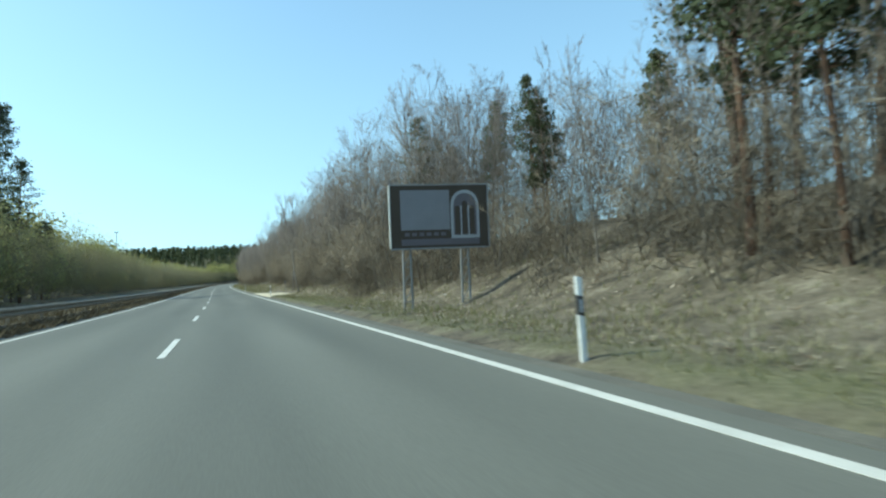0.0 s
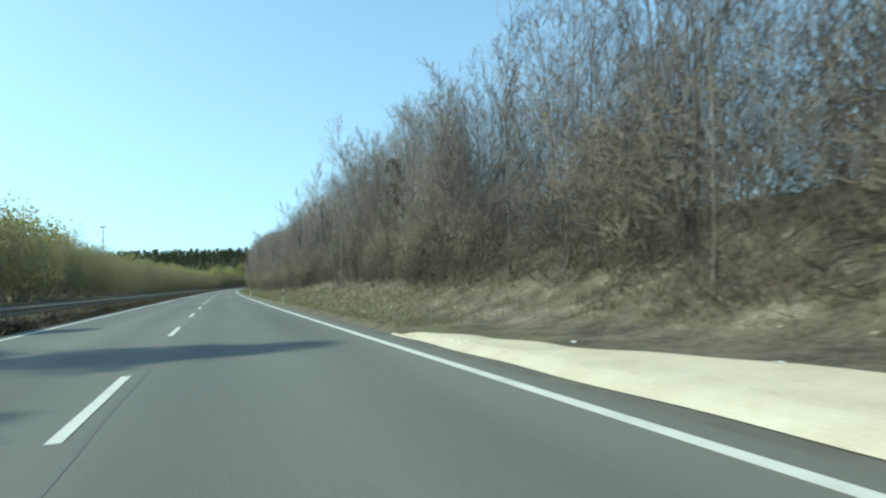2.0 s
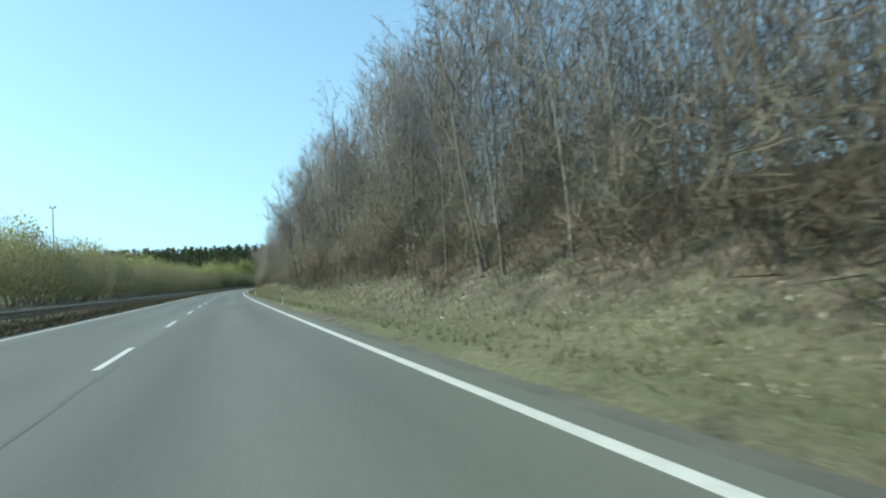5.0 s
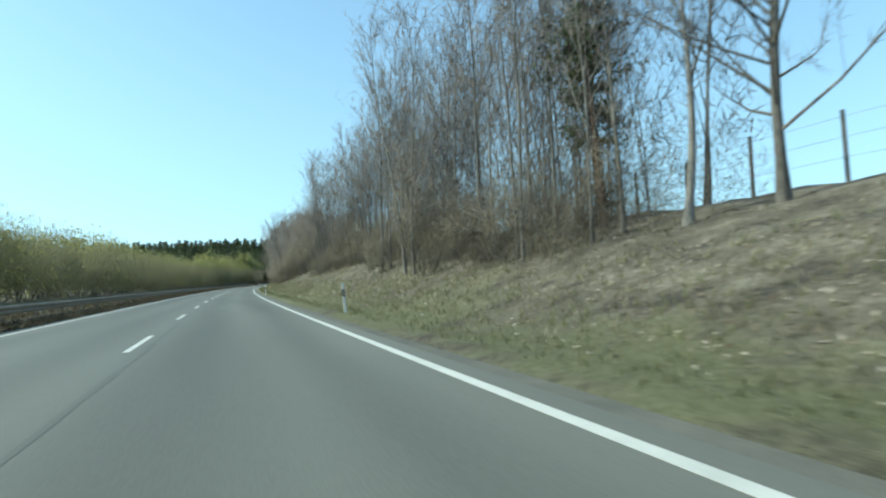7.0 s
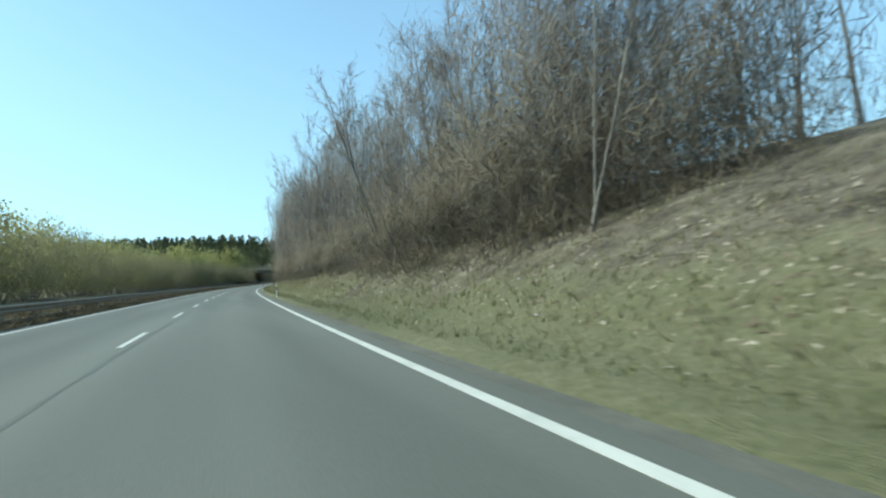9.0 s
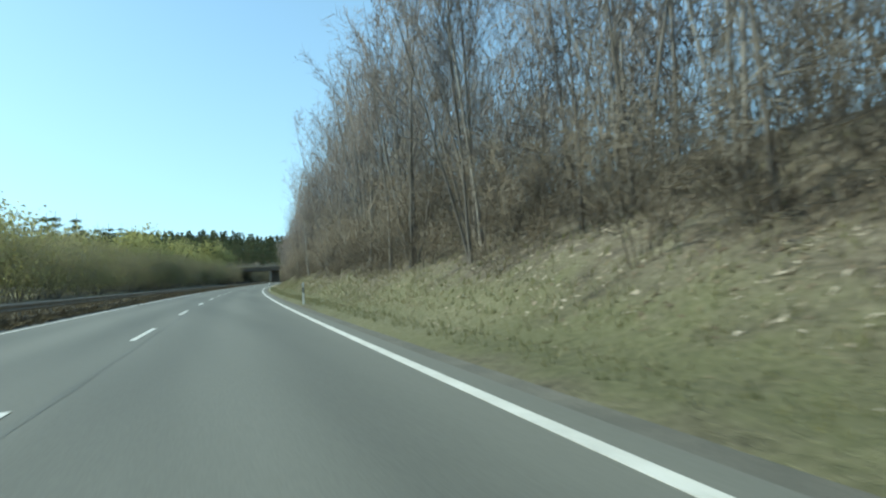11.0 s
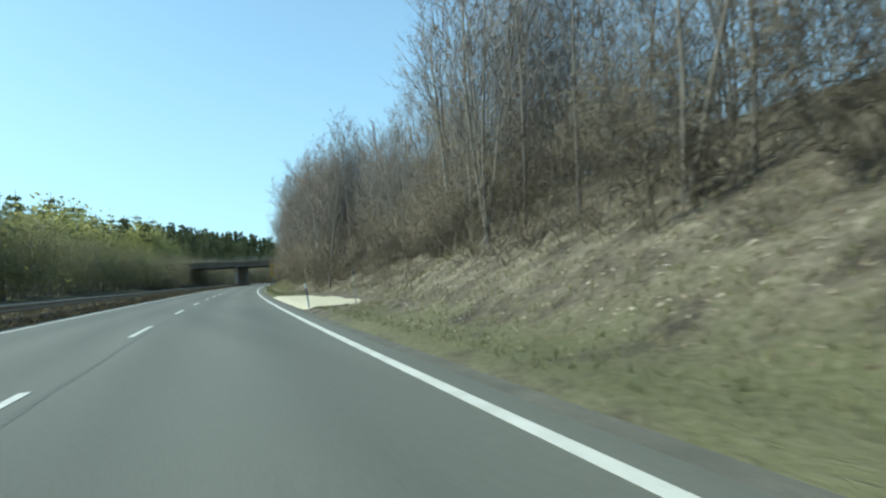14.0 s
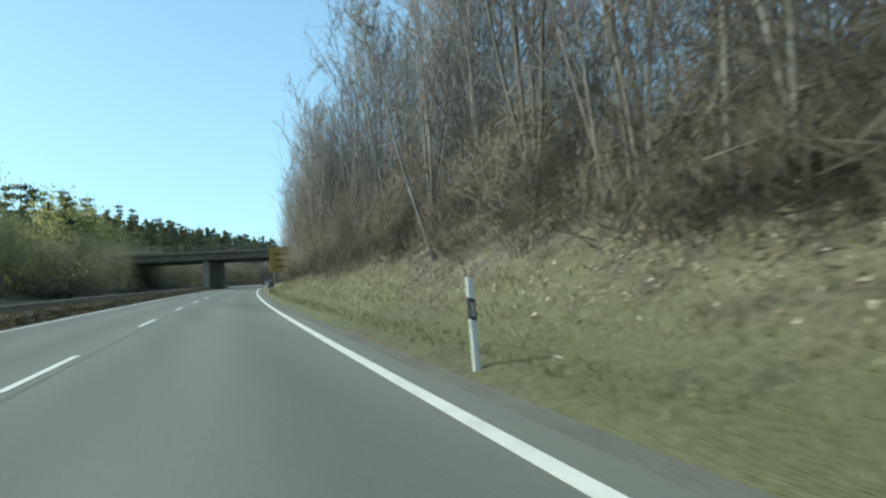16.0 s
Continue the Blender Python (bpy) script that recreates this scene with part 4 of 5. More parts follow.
def bramble(seed):
    r2 = random.Random(seed)
    fine = Sprays()
    for _ in range(170):
        g, rr = r2.uniform(0, 6.3), 0.9 * math.sqrt(r2.random())
        p = Vector((rr * math.cos(g), rr * 1.6 * math.sin(g), r2.uniform(-0.05, 0.5)))
        fine.twig(r2, p, Vector((r2.uniform(-1, 1), r2.uniform(-1, 1), r2.uniform(-0.1, 1.0))).normalized(), r2.uniform(0.25, 0.6), 0.055)
    return (outward(mesh_of("bramble", fine.v, fine.f, BRAMBLE)),)


places = [stand(s, -6.5 + rnd.uniform(-0.3, 0.3), heading(s) * -1 + rnd.uniform(-0.3, 0.3), rnd.uniform(0.8, 1.15)) for s in np.arange(-10, 716, 1.6)]
places += [stand(s, -5.1 + rnd.uniform(-0.08, 0.06), heading(s) * -1 + rnd.uniform(-0.3, 0.3), rnd.uniform(0.55, 0.8)) for s in np.arange(-10, 716, 1.3)]
gather("median_brambles", [bramble(81), bramble(82), bramble(83)], places, (BRAMBLE,), "dark low brambles along both sides of the median guardrail", "brambles")
# hillside forest to the left and ahead
LOWPINE = [pine(71, 17, 0.12, 2.6, 7, 3, (0.55, 1.0), 17, 0.42, 1), pine(72, 15, 0.15, 2.8, 7, 3, (0.55, 1.0), 17, 0.42, 1), pine(73, 18, 0.2, 2.6, 7, 3, (0.55, 1.0), 17, 0.42, 1)]
places = []
for s in np.concatenate([np.arange(530, 850, 5.2), np.arange(850, 1240, 8.0)]):
    for row in range(2):
        d = -(37 + row * 7 + rnd.uniform(-3, 3)) - (4 if 682 < s < 704 else 0)
        places.append(stand(s + rnd.uniform(-2, 2), d, rnd.uniform(0, 6.3), rnd.uniform(0.7, 1.0)))
gather("pine_forest", LOWPINE, places, (PINE_BARK, NEEDLES), "dark green pine forest on the hillside beyond the road", "forest")
places = []
for s in np.arange(705, 1240, 3.2):
    for row in range(2):
        places.append(stand(s + rnd.uniform(-2, 2), -(20.5 + row * 6 + rnd.uniform(-1, 3)), rnd.uniform(0, 6.3), rnd.uniform(1.2, 1.9)))
places += [stand(rnd.uniform(652, 686), -rnd.uniform(20, 34), rnd.uniform(0, 6.3), rnd.uniform(0.8, 1.5)) for _ in range(70)]
# the darker bramble colour stands in for the shade seen through the bridge
gather("far_thicket", [dense_thicket(95, 5.0, 260, BRAMBLE), dense_thicket(96, 5.5, 260, BRAMBLE)], places, (BRAMBLE,), "grey-brown bare thicket below the forest beyond the bridge", "thicket")


def far_tree(seed):
    r2 = random.Random(seed)
    v, f = [], []
    for k in range(7):
        leaf_clump(r2, v, f, Vector((r2.uniform(-1, 1), r2.uniform(-1, 1), 3 + k * 1.9)), 2.6 - 0.28 * k, 12, 1.7, 0.6)
    return (outward(mesh_of("far_tree", v, f, NEEDLES)),)


places = []
for s in np.arange(900, 1285, 13):
    for d in np.arange(-70, -410, -13):
        places.append(stand(s + rnd.uniform(-4, 4), d + rnd.uniform(-4, 4), rnd.uniform(0, 6.3), rnd.uniform(0.8, 1.3)))
gather("hill_forest", [far_tree(97), far_tree(98), far_tree(99)], places, (NEEDLES,), "dark conifer forest on the far hill ahead", "forest")


# ---- grass and fallen leaves ----
def scatter_grass():
    r = np.random.RandomState(3)
    n = 60000
    s = r.uniform(-2, 640, n)
    d = 5.25 + np.abs(r.normal(0, 2.6, n))
    d = np.where(r.rand(n) < 0.3, 5.2 + r.rand(n) * 9, d)
    ok = ~(((s > 62.5) & (s < 85) & (d < 7.9)) | ((s > 516) & (s < 541) & (d < 8.35)))
    s, d = s[ok], d[ok]
    n = len(s)
    root = road_at(s, d, ground_z(s, d) - 0.01)
    v = np.empty((n, 9, 3))
    for b in range(3):
        g = r.uniform(0, 2 * np.pi, n)
        h = r.uniform(0.06, 0.2, n) * np.clip(0.6 + (d - 5.2) * 0.25, 0.5, 1.1)
        side = np.stack([np.cos(g), np.sin(g), 0 * g], -1)
        off = np.stack([r.uniform(-0.06, 0.06, n), r.uniform(-0.06, 0.06, n), 0 * g], -1)
        v[:, b * 3] = root + off - side * 0.012
        v[:, b * 3 + 1] = root + off + side * 0.012
        v[:, b * 3 + 2] = root + off + np.stack([r.uniform(-0.5, 0.5, n) * h, r.uniform(-0.5, 0.5, n) * h, h], -1)
    me2 = bpy.data.meshes.new("verge_grass")
    me2.from_pydata(v.reshape(-1, 3).tolist(), [], np.arange(n * 9).reshape(-1, 3).tolist())
    me2.materials.append(GRASS_BLADES)
    tagged(new("verge_grass", me2), "short olive and straw-coloured verge grass", "grass", kind="stuff")


def scatter_leaves():
    r = np.random.RandomState(4)
    n = 190000
    s = r.uniform(-2, 640, n)
    d = 5.9 + 8 * r.rand(n)
    clump = np.sin(s * 0.21) * np.sin(s * 0.043 + d * 0.5) + 0.6 * np.sin(d * 1.1 + s * 0.11)
    ok = (r.rand(n) < 0.55 + 0.4 * clump) & ~(((s > 62.5) & (s < 85) & (d < 8)) | ((s > 516) & (s < 541) & (d < 8.35)))
    s, d = s[ok], d[ok]
    n = len(s)
    c = road_at(s, d, ground_z(s, d) + r.uniform(0.006, 0.03, n))
    steep = (ground_z(s, d + 0.1) - ground_z(s, d - 0.1)) / 0.2
    turn = np.interp(s, S_LINE, TURN)
    g = r.uniform(0, 2 * np.pi, n)
    size = (r.uniform(0.028, 0.085, n) * np.where(r.rand(n) < 0.03, 1.35, 1.0))[:, None] * (0.5 + 0.6 * r.rand(n)[:, None])
    a = np.stack([np.cos(g), np.sin(g), r.uniform(-0.3, 0.3, n)], -1) * size
    b = np.stack([-np.sin(g), np.cos(g), r.uniform(-0.4, 0.4, n)], -1) * size * 0.6
    for leaf in (a, b):                     # lying along the slope
        leaf[:, 2] += steep * (leaf[:, 0] * np.cos(turn) - leaf[:, 1] * np.sin(turn))
    v = np.stack([c - a, c + b * 1.3, c + a], 1)
    me2 = bpy.data.meshes.new("leaf_litter")
    me2.from_pydata(v.reshape(-1, 3).tolist(), [], np.arange(n * 3).reshape(-1, 3).tolist())
    me2.materials.append(DEAD_LEAVES)
    tagged(new("leaf_litter", me2), "dry brown and tan fallen leaves on the bank", "leaf litter", kind="stuff")


def scatter_straw():
    """Taller pale tufts of last year's grass, in drifts."""
    r = np.random.RandomState(8)
    n = 15000
    s = r.uniform(0, 640, n)
    d = 6.2 + np.abs(r.normal(0, 2.4, n))
    drift = np.sin(s * 0.17 + 1.0) * np.sin(s * 0.051) + 0.5 * np.sin(d * 0.9 + s * 0.07)
    ok = (r.rand(n) < 0.45 + 0.5 * drift) & ~(((s > 62.5) & (s < 85) & (d < 8)) | ((s > 516) & (s < 541) & (d < 8.5)))
    s, d = s[ok], d[ok]
    n = len(s)
    root = road_at(s, d, ground_z(s, d) - 0.01)
    blades = 8
    v = np.empty((n, blades * 3, 3))
    for b in range(blades):
        g = r.uniform(0, 2 * np.pi, n)
        h = r.uniform(0.1, 0.3, n)
        side = np.stack([np.cos(g), np.sin(g), 0 * g], -1)
        off = np.stack([r.uniform(-0.1, 0.1, n), r.uniform(-0.1, 0.1, n), 0 * g], -1)
        v[:, b * 3] = root + off - side * 0.011
        v[:, b * 3 + 1] = root + off + side * 0.011
        v[:, b * 3 + 2] = root + off * 2.5 + np.stack([r.uniform(-0.6, 0.6, n) * h, r.uniform(-0.6, 0.6, n) * h, h * r.uniform(0.5, 1, n)], -1)
    me2 = bpy.data.meshes.new("straw_tufts")
    me2.from_pydata(v.reshape(-1, 3).tolist(), [], np.arange(n * blades * 3).reshape(-1, 3).tolist())
    me2.materials.append(STRAW)
    tagged(new("straw_tufts", me2), "pale dry tufts of old grass on the bank", "dry grass", kind="stuff")


scatter_straw()
scatter_grass()
scatter_leaves()


# ---- pale gravel pads beside the shoulder ----
def gravel_pad(s0, s1, edge, back, label):
    """edge, back: (s, d) corners of the roadside edge and of the back edge."""
    def inner(q):
        return float(np.interp(q, *zip(*edge))) + 0.03 * math.sin(q * 1.7)

    def outer(q):
        return max(float(np.interp(q, *zip(*back))) + 0.1 * math.sin(q * 1.1) + 0.07 * math.sin(q * 3.1), inner(q) + 0.15)

    n = 56
    s = np.linspace(s0, s1, n)
    cols = 9
    v = []
    for q in s:
        a, b = inner(q), outer(q)
        for j in range(cols):
            d = a + (b - a) * j / (cols - 1)
            lift = (0.03 + 0.008 * math.sin(q * 2.3 + j) if j else 0.006) if j < cols - 1 else -0.05
            v.append(road_at(q, d, max(float(ground_z(q, d)), 0.0) + lift))
    f = [(i * cols + j, i * cols + j + 1, (i + 1) * cols + j + 1, (i + 1) * cols + j) for i in range(n - 1) for j in range(cols - 1)]
    tagged(new("gravel_pad", mesh_of("gravel_pad", v, f, GRAVEL, smooth=True)), label, "gravel pad", kind="structure")
    r = np.random.RandomState(int(s0))
    m = 1600
    ss = s0 + (s1 - s0) * r.rand(m)
    dd2 = np.array([inner(q) + (outer(q) - inner(q)) * (0.05 + 0.78 * r.rand()) for q in ss])
    c = road_at(ss, dd2, np.maximum(ground_z(ss, dd2), 0) + 0.045)
    size = r.uniform(0.006, 0.016, m)[:, None]
    tet = np.array([[1, 0, -0.4], [-0.5, 0.87, -0.4], [-0.5, -0.87, -0.4], [0, 0, 0.8]])
    v = c[:, None, :] + size[:, :, None] * tet[None]
    k2 = np.arange(m)[:, None] * 4
    f = np.concatenate([k2 + np.array(q) for q in ((0, 1, 3), (1, 2, 3), (2, 0, 3))])
    tagged(new("loose_stones", mesh_of("loose_stones", v.reshape(-1, 3), f, GRAVEL)), "small loose pale stones on the gravel pad", "stones", kind="stuff")


gravel_pad(62.0, 84.5, [(62.0, 5.1), (62.8, 4.9), (84.5, 4.86)], [(62.0, 6.5), (63, 7.1), (66, 7.6), (73, 7.6), (84.5, 4.95)], "pale sandy gravel pad beside the shoulder")
gravel_pad(516.5, 539.8, [(516.5, 5.1), (517.6, 4.9), (539.8, 4.86)], [(516.5, 6.75), (517, 7.2), (518.4, 7.7), (521.5, 8.1), (525, 8.05), (530, 7.45), (534.3, 7.25), (536, 6.5), (538, 5.6), (539.8, 4.95)], "wide pale sandy gravel pad beside the shoulder")


# ---- delineator posts ----
def profile_post():
    """Hollow-looking triangular post with a slanted top, white with a slanted black band and a reflector."""
    def prism(name, mat, z0, z1, slant0, slant1, grow):
        out = [(-0.036 - grow, -0.045 - grow), (0.036 + grow, -0.045 - grow), (0.046 + grow, -0.02), (0.013, 0.05 + grow), (-0.013, 0.05 + grow), (-0.046 - grow, -0.02)]
        v = [(x, y, z0 + slant0 * x) for x, y in out] + [(x, y, z1 + slant1 * x) for x, y in out]
        n = len(out)
        f = [(i, (i + 1) % n, n + (i + 1) % n, n + i) for i in range(n)] + [tuple(range(n))[::-1], tuple(range(n, 2 * n))]
        return mesh_of(name, v, f, mat)
    return (prism("post", WHITE_PLASTIC, -0.15, 1.0, 0, -0.25, 0), prism("black_band", BLACK_PLASTIC, 0.53, 0.77, -0.35, -0.35, 0.004),
            box_mesh("reflector", REFLECTOR, (0.04, 0.006, 0.16), (0, -0.052, 0.57), 0.002))


post_me, band_me, refl_me = profile_post()
first = None
for s, lean in zip((11.5, 62.7, 112.7, 163.5, 213.0, 264.3, 313.6, 364.0, 415.2, 466.3, 516.9, 566.0, 616.0, 666.0), (4, 2, 3, 0, -2, 9, 0, 1, 0, 6, 14, 4, 0, 0)):
    m = Matrix.Translation(on_ground(s, 5.42 if 250 < s < 280 else 5.09)) @ Matrix.Rotation(-heading(s), 4, "Z") @ Matrix.Rotation(-radians(lean * 0.5), 4, "Y")
    if first is None:
        first = thing("delineator_post", m, "white plastic roadside delineator post with a black band", "delineator", "delineator posts along the verge")
        body = part("post", post_me, first)
        part("black_band", band_me, first, "slanted black band")
        part("reflector", refl_me, first, "clear reflector strip")
    else:
        put(first, m)


def marker_stake(s, d, h):
    ob = thing("marker_stake", Matrix.Translation(on_ground(s, d)) @ Matrix.Rotation(-heading(s), 4, "Z") @ Matrix.Rotation(-0.05, 4, "Y"),
               "thin grey metal stake with a small marked plate", "marker stake", "stakes by the gravel pads")
    part("stake", tube_mesh("stake", STEEL, [((0, 0, -0.2), 0.022), ((0, 0, h), 0.021)], 8), ob)
    part("plate", box_mesh("plate", STEEL, (0.1, 0.02, 0.24), (0, -0.028, h - 0.18), 0.006), ob, "small grey plate")
    part("plate_mark", box_mesh("plate_mark", BLACK_PLASTIC, (0.07, 0.008, 0.13), (0, -0.043, h - 0.12), 0.003), ob, "dark mark on the plate")


marker_stake(62.0, 6.35, 1.15)
marker_stake(516.9, 6.94, 1.3)


# ---- tourist sign ----
def tourist_sign(s, d):
    W, H, Z = 3.18, 2.0, 1.95
    p = on_ground(s, d)
    ob = thing("tourist_sign", Matrix.Translation(p) @ Matrix.Rotation(-heading(s) - radians(8), 4, "Z"), "brown roadside picture sign with a pale church window on lattice posts", "road sign")
    part("panel", box_mesh("panel", SIGN_BROWN, (W, 0.05, H), (0, 0, Z), 0.012), ob, "dark brown panel")
    for size, at in (((W + 0.06, 0.07, 0.05), (0, 0, Z + H)), ((W + 0.06, 0.07, 0.05), (0, 0, Z - 0.05)),
                     ((0.05, 0.16, H), (-W / 2 - 0.026, 0, Z)), ((0.05, 0.07, H), (W / 2 + 0.026, 0, Z))):
        # left bar takes the white paint, so sunlight on it is put into its colour
        part("frame_bar", box_mesh("frame_bar", PAINT if size[1] > 0.08 else STEEL, size, at, 0.01), ob, "edge coloured pale as if sunlit" if size[1] > 0.08 else "dull metal edge")
    part("picture_field", box_mesh("picture_field", SIGN_GREY, (1.6, 0.012, 1.28), (-0.47, -0.033, Z + 0.57), 0.003), ob, "pale grey picture field")
    part("name_band", box_mesh("name_band", SIGN_BROWN, (1.6, 0.012, 0.26), (-0.47, -0.033, Z + 0.3), 0.003), ob, "dark band under the picture")
    part("lower_band", box_mesh("lower_band", SIGN_BAND, (2.56, 0.012, 0.2), (0.01, -0.033, Z + 0.08), 0.003), ob, "dull mauve-grey band")
    for i in range(6):
        part("unreadable_letters", box_mesh("unreadable_letters", SIGN_BAND, (0.16, 0.008, 0.11), (-1.08 + 0.235 * i, -0.043, Z + 0.375), 0.003), ob, "pale bar of unreadable writing")

    # the window: a moulded pointed arch round three dark lancet lights
    def plate(name, mat, outline, y, thick):
        n = len(outline)
        v = [(x, y, z) for x, z in outline] + [(x, y + thick, z) for x, z in outline]
        f = [tuple(range(n)), tuple(range(n, 2 * n))[::-1]] + [(i, i + n, (i + 1) % n + n, (i + 1) % n) for i in range(n)]
        return mesh_of(name, v, f, mat)

    def arch(x0, z0, w, h, spring):
        """A blunt pointed arch, anticlockwise from its lower left corner."""
        right = [(x0 + w - w / 2 * (1 - math.cos(a)) ** 1.25, z0 + spring + (h - spring) * math.sin(a)) for a in np.linspace(0, math.pi / 2, 8)]
        return [(x0, z0), (x0 + w, z0)] + right + [(2 * x0 + w - x, z) for x, z in right[-2::-1]]

    ox, oz = 0.36, Z + 0.28
    part("window_moulding", plate("window_moulding", SIGN_WHITE, arch(ox, oz, 0.94, 1.56, 0.95), -0.05, 0.016), ob, "pale moulding of the window")
    part("window_ground", plate("window_ground", SIGN_BAND, arch(ox + 0.09, oz + 0.1, 0.76, 1.36, 0.85), -0.056, 0.012), ob, "mauve-grey tracery ground")
    for i in range(3):
        part("window_light", plate("window_light", SIGN_BROWN, arch(ox + 0.13 + i * 0.24, oz + 0.13, 0.18, (0.92, 1.08, 0.92)[i], (0.74, 0.9, 0.74)[i]), -0.062, 0.01), ob, "dark lancet light")
    for i in range(2):
        part("mullion", box_mesh("mullion", SIGN_WHITE, (0.04, 0.012, 0.95), (ox + 0.34 + i * 0.24, -0.06, oz + 0.1), 0.004), ob, "pale mullion")
    for x in (-1.1, 0.8):
        ladder = part("lattice_post", tube_mesh("lattice_post", STEEL, [((x - 0.14, 0.09, -0.5), 0.036), ((x - 0.1, 0.09, Z + H * 0.9), 0.036)], 8), ob, "galvanised lattice post")
        part("second_tube", tube_mesh("second_tube", STEEL, [((x + 0.14, 0.09, -0.5), 0.036), ((x + 0.1, 0.09, Z + H * 0.9), 0.036)], 8), ladder)
        for i in range(4):
            z = 0.25 + i * 0.55
            part("brace", tube_mesh("brace", STEEL, [((x - 0.12, 0.09, z), 0.014), ((x + 0.11, 0.09, z + 0.4), 0.014)], 6), ladder)
            part("rung", tube_mesh("rung", STEEL, [((x - 0.12, 0.09, z), 0.016), ((x + 0.12, 0.09, z), 0.016)], 6), ladder)


tourist_sign(24.0, 7.63)


# ---- guard rails ----
def w_beam(name, length, steel):
    """A corrugated steel beam, running along y, its face to +x."""
    prof = [(0.0, 0.0), (0.02, 0.0), (0.08, 0.05), (0.08, 0.1), (0.025, 0.14), (0.025, 0.17), (0.08, 0.21), (0.08, 0.26), (0.02, 0.31), (0.0, 0.31)]
    back = [(x - 0.006, z) for x, z in prof[::-1]]
    loop = prof + back
    n = len(loop)
    v = [(x, 0, z) for x, z in loop] + [(x, length, z) for x, z in loop]
    f = [(i, (i + 1) % n, n + (i + 1) % n, n + i)[::-1] for i in range(n)]
    f += [(i, i + 1, n - 2 - i, n - 1 - i) for i in range(len(prof) - 1)] + [(n + i, n + n - 1 - i, n + n - 2 - i, n + i + 1) for i in range(len(prof) - 1)]
    return mesh_of(name, v, f, steel)


def guardrail(s0, s1, d, face, label, steel):
    ob = thing("guardrail", Matrix.Translation(road_at(s0, d, 0)), label, "guardrail", kind="structure")
    inv = ob.matrix_basis.inverted()
    step = 4.0
    beam = w_beam("beam", step, steel)
    strip = box_mesh("lower_rail", steel, (0.05, step, 0.14), (0, step / 2, 0.12), 0.012)
    post = box_mesh("rail_post", steel, (0.1, 0.055, 0.95), (-0.07, 0, -0.25), 0.006)
    for i in range(int((s1 - s0) / step)):
        s = s0 + i * step
        a, b = Vector(road_at(s, d)), Vector(road_at(s + step, d))
        w = b - a
        turn = Matrix.Translation(a) @ Matrix.Rotation(-math.atan2(w.x, w.y), 4, "Z") @ Matrix.Rotation(math.asin(w.z / w.length), 4, "X")
        if face < 0:
            turn = turn @ Matrix.Translation((0, step, 0)) @ Matrix.Rotation(math.pi, 4, "Z")
        for nm, me2, z in (("beam", beam, 0.46), ("lower_rail", strip, 0.0), ("rail_post", post, -0.1)):
            q = part(nm, me2, ob)
            q.matrix_basis = inv @ turn @ Matrix.Translation((0, 0, z))
    return ob


guardrail(-16, 716, -5.35, 1, "dull dark weathered steel guardrail along the median", DARK_STEEL)
guardrail(640, 716, 5.6, -1, "galvanised steel guardrail before the bridge", STEEL)


# ---- bridge over the road ----
def bridge(s):
    ob = thing("road_bridge", Matrix.Translation(road_at(s, 0, 0)) @ Matrix.Rotation(-heading(s) - radians(6), 4, "Z"), "grey concrete bridge crossing over the road", "bridge", kind="structure")
    # deck and cornices coloured dark for shade; deck widened to deepen it below
    part("deck", box_mesh("deck", SHADED_CONCRETE, (56, 19, 1.4), (-6, 9.5, 5.7), 0.05), ob, "grey concrete deck with its shade put into the colour")
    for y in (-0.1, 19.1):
        part("cornice", box_mesh("cornice", SHADED_CONCRETE, (56, 0.5, 0.5), (-6, y, 6.9), 0.04), ob)
        rail = part("railing", box_mesh("railing", STEEL, (56, 0.06, 0.06), (-6, y, 8.4), 0.01), ob, "steel railing")
        for i in range(29):
            part("railing_post", box_mesh("railing_post", STEEL, (0.06, 0.06, 1.02), (-34 + i * 2, y, 7.39), 0.008), rail)
        part("middle_rail", box_mesh("middle_rail", STEEL, (56, 0.04, 0.04), (-6, y, 7.9), 0.008), rail)
    for x in (-6.4,):
        part("pier", box_mesh("pier", PIER_CONCRETE, (1.0, 16.0, 6.1), (x, 9.5, -0.5), 0.12), ob, "concrete pier in the median")
    # added slope in shade-dark colour, to darken the opening under the side span
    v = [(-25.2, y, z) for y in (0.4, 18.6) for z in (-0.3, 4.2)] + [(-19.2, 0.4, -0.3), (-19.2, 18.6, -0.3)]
    part("paved_slope", mesh_of("paved_slope", v, [(0, 4, 1), (2, 3, 5), (1, 4, 5, 3), (0, 1, 3, 2), (0, 2, 5, 4)], SHADED_CONCRETE), ob, "dark slope added under the bridge to deepen its shade")
    for x in (-26.0, 12.0):
        part("abutment", box_mesh("abutment", PIER_CONCRETE, (1.4, 19.0, 6.15), (x, 9.5, -0.5), 0.08), ob, "concrete abutment")


bridge(686)


# ---- yellow sign before the bridge ----
def yellow_sign(s, d):
    ob = thing("yellow_sign", Matrix.Translation(on_ground(s, d)) @ Matrix.Rotation(-heading(s), 4, "Z"), "large yellow road sign on two steel posts", "road sign")
    part("panel", box_mesh("panel", SIGN_YELLOW, (2.6, 0.06, 3.0), (0, 0, 1.6), 0.02), ob)
    for i in range(3):
        part("unreadable_line", box_mesh("unreadable_line", BLACK_PLASTIC, (1.7, 0.012, 0.16), (0.1, -0.038, 2.2 + 0.75 * i), 0.003), ob, "dark bar of unreadable writing")
    for x in (-0.8, 0.8):
        part("sign_post", tube_mesh("sign_post", STEEL, [((x, 0.08, -0.4), 0.05), ((x, 0.08, 4.4), 0.05)], 10), ob)


yellow_sign(636, 7.0)


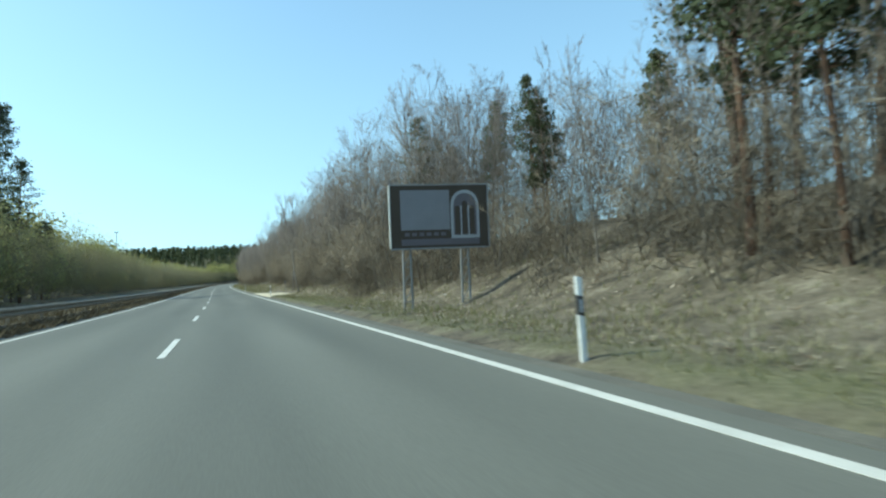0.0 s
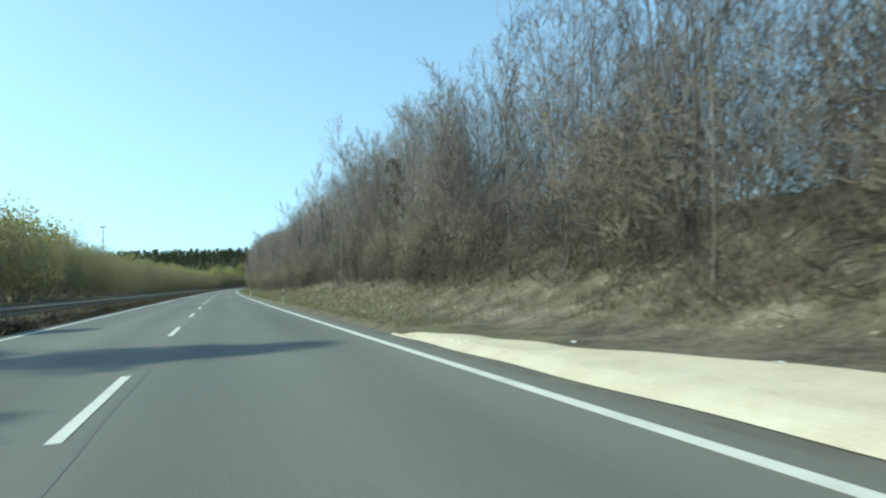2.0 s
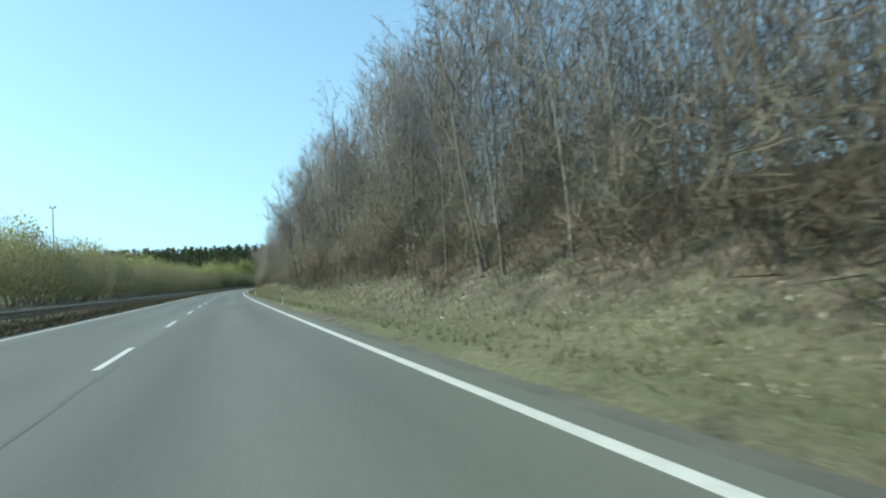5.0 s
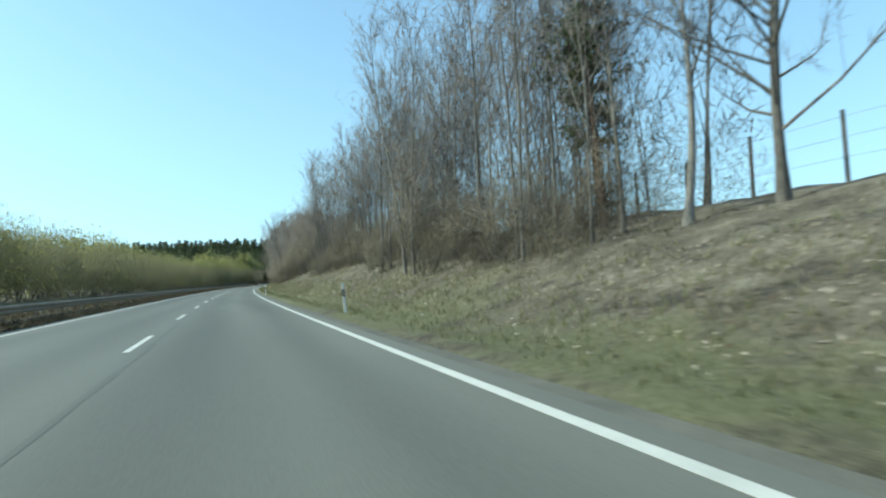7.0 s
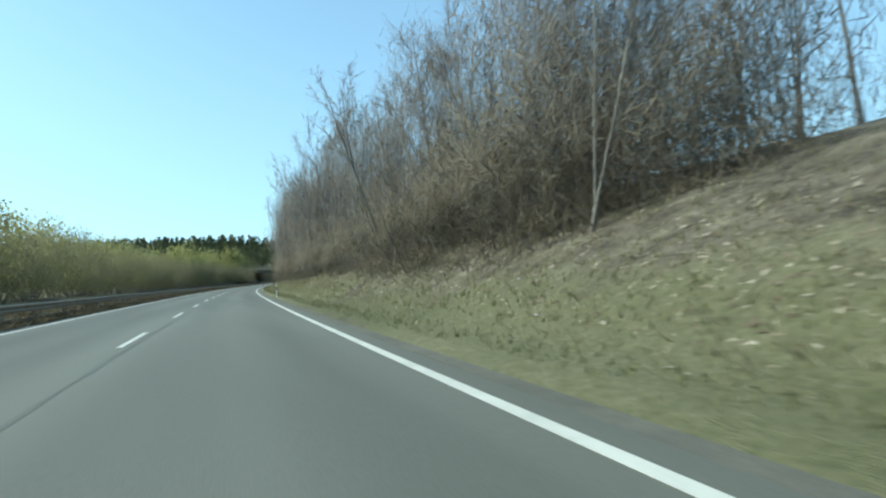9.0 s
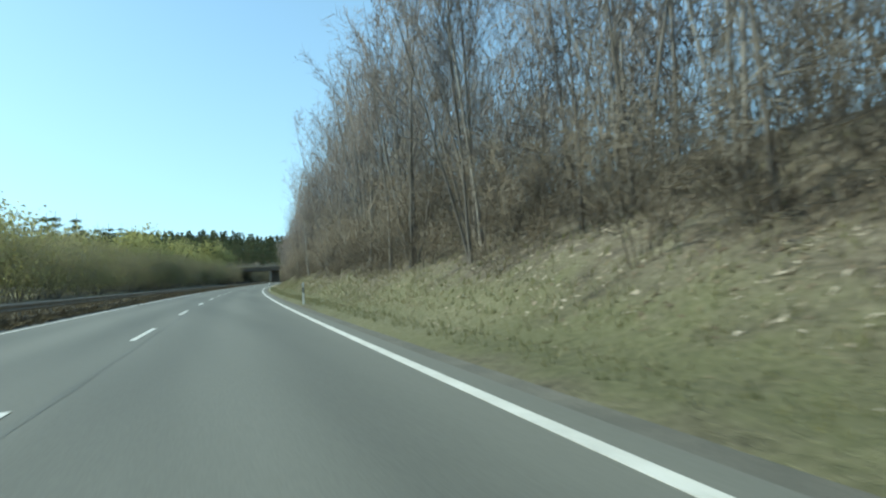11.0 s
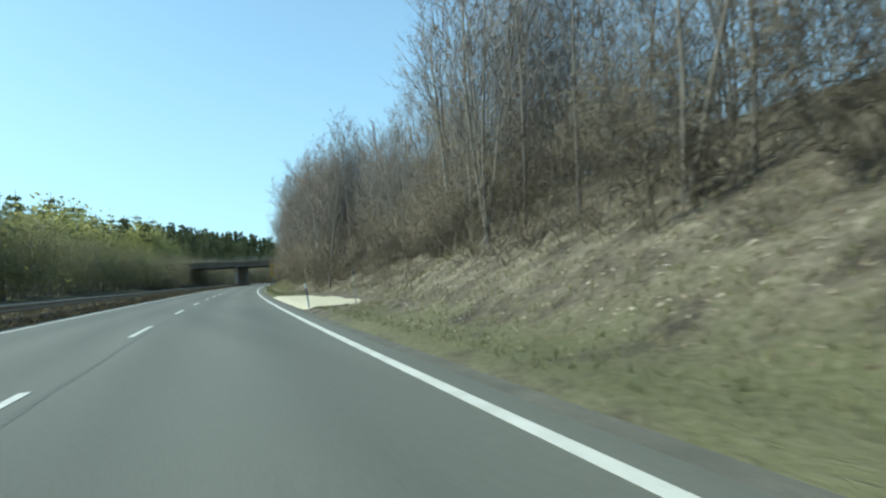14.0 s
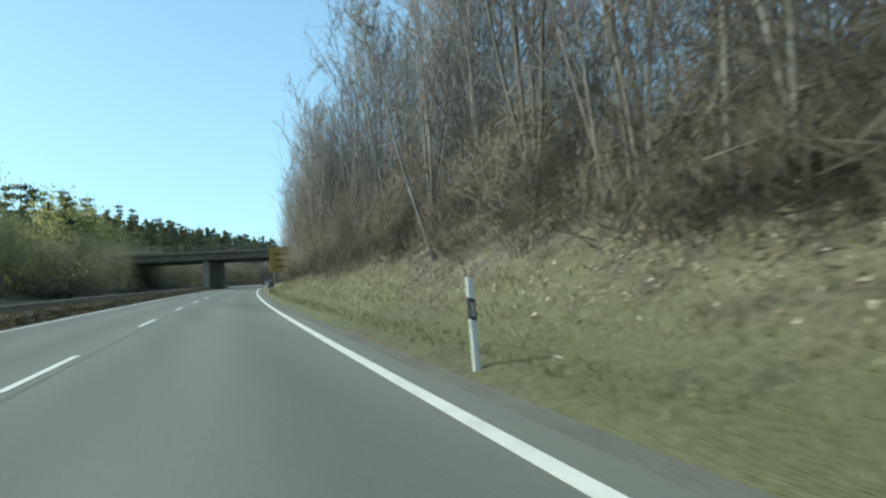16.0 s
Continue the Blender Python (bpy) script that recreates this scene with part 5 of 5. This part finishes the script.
# ---- fence on the open crest ----
def crest_fence():
    ob = thing("paddock_fence", Matrix.Translation(on_ground(243, 16.2)), "weathered wooden post fence with wires on the bank crest", "fence")
    inv = ob.matrix_basis.inverted()
    r = random.Random(9)
    last = None
    for i in range(9):
        s, d = 243 + i * 2.9, 16.2 + 0.2 * math.sin(i)
        p = on_ground(s, d)
        q = part("fence_post", tube_mesh("fence_post", WOOD, [((0, 0, -0.3), 0.06), ((r.uniform(-0.05, 0.05), 0, 1.75), 0.05)], 7), ob)
        q.matrix_basis = inv @ Matrix.Translation(p)
        if last is not None:
            for z in (0.6, 1.1, 1.6):
                part("wire", tube_mesh("wire", STEEL, [(inv @ (last + Vector((0, 0, z))), 0.006), (inv @ (p + Vector((0, 0, z))), 0.006)], 4), ob)
        last = p


crest_fence()


# ---- floodlight mast far on the left ----
def mast(s, d, h):
    ob = thing("lamp_mast", Matrix.Translation(on_ground(s, d)), "slim grey mast with a small lamp head above the bushes", "mast")
    part("pole", tube_mesh("pole", STEEL, [((0, 0, -0.5), 0.3), ((0, 0, h), 0.2)], 10), ob)
    part("crossbar", box_mesh("crossbar", STEEL, (2.2, 0.35, 0.3), (0, 0, h), 0.04), ob)
    for x in (-0.85, 0.85):
        part("lamp_head", box_mesh("lamp_head", BLACK_PLASTIC, (0.5, 0.4, 0.6), (x, 0, h + 0.3), 0.05), ob)


mast(455, -72, 34)


# ---- cars far ahead ----
def car(s, d, label):
    ob = thing("car", Matrix.Translation(road_at(s, d, 0)) @ Matrix.Rotation(-heading(s), 4, "Z"), label, "car", "cars far ahead")
    prof = [(-2.1, 0.3), (-2.15, 0.75), (-2.0, 0.95), (-1.75, 1.0), (-1.2, 1.42), (-0.2, 1.47), (0.5, 1.4), (1.1, 0.98), (1.9, 0.85), (2.15, 0.6), (2.1, 0.3)]
    n = len(prof)
    v = []
    for x in (-0.86, -0.8, 0.8, 0.86):
        for y, z in prof:
            inset = 0.12 if z > 1.1 else 0
            edge = 0.03 if abs(x) > 0.82 else 0
            v.append((x - math.copysign(inset, x), y * (1 - edge * 0.4), z - edge))
    f = [(c * n + i, c * n + i + 1, (c + 1) * n + i + 1, (c + 1) * n + i) for c in range(3) for i in range(n - 1)]
    f += [tuple(range(n))[::-1], tuple(range(3 * n, 4 * n))] + [(c * n, (c + 1) * n, (c + 2) * n - 1, (c + 1) * n - 1) for c in range(3)]
    part("body", mesh_of("body", v, f, CAR_PAINT), ob)
    part("rear_window", mesh_of("rear_window", [(-0.6, -1.72, 1.05), (0.6, -1.72, 1.05), (0.55, -1.26, 1.4), (-0.55, -1.26, 1.4)], [(0, 1, 2, 3)], CAR_GLASS), ob)
    for x in (-0.66, 0.66):
        part("tail_lamp", box_mesh("tail_lamp", TAIL_RED, (0.25, 0.06, 0.14), (x, -2.12, 0.75), 0.01), ob, "red tail lamp")
        for y in (-1.35, 1.35):
            tyre = part("wheel", tube_mesh("wheel", RUBBER, [((x * 1.2 - 0.09, y, 0.31), 0.31), ((x * 1.2 + 0.09, y, 0.31), 0.31)], 16), ob)
            part("rim", tube_mesh("rim", STEEL, [((x * 1.2 - 0.1, y, 0.31), 0.19), ((x * 1.2 + 0.1, y, 0.31), 0.19)], 12), tyre)


car(755, 1.9, "dark car driving in the lane far ahead")
car(790, -1.9, "dark car in the overtaking lane far ahead")


# ---- scraps of litter on the verge ----
def scrap(seed, s, d, size):
    r = random.Random(seed)
    n = 4
    v = [(size * (i / (n - 1) - 0.5) + r.uniform(-0.2, 0.2) * size / n, size * 0.8 * (j / (n - 1) - 0.5), 0.02 + size * 0.35 * r.random()) for i in range(n) for j in range(n)]
    f = [(i * n + j, (i + 1) * n + j, (i + 1) * n + j + 1, i * n + j + 1) for i in range(n - 1) for j in range(n - 1)]
    v += [(x, y, z - 0.012) for x, y, z in v]
    f += [tuple(q + n * n for q in g)[::-1] for g in f]
    ob = new("paper_scrap", mesh_of("paper_scrap", v, f, PAPER))
    ob.matrix_basis = Matrix.Translation(on_ground(s, d)) @ Matrix.Rotation(r.uniform(0, 6), 4, "Z")
    tagged(ob, "crumpled white scrap of litter on the verge", "litter", "litter on the verge")


r = random.Random(23)
for i in range(80):
    scrap(100 + i, r.uniform(12, 600), 5.9 + abs(r.gauss(0, 2.0)), r.uniform(0.05, 0.12))
for i in range(16):
    scrap(300 + i, r.uniform(522, 548), r.uniform(8.8, 12.5), r.uniform(0.07, 0.2))
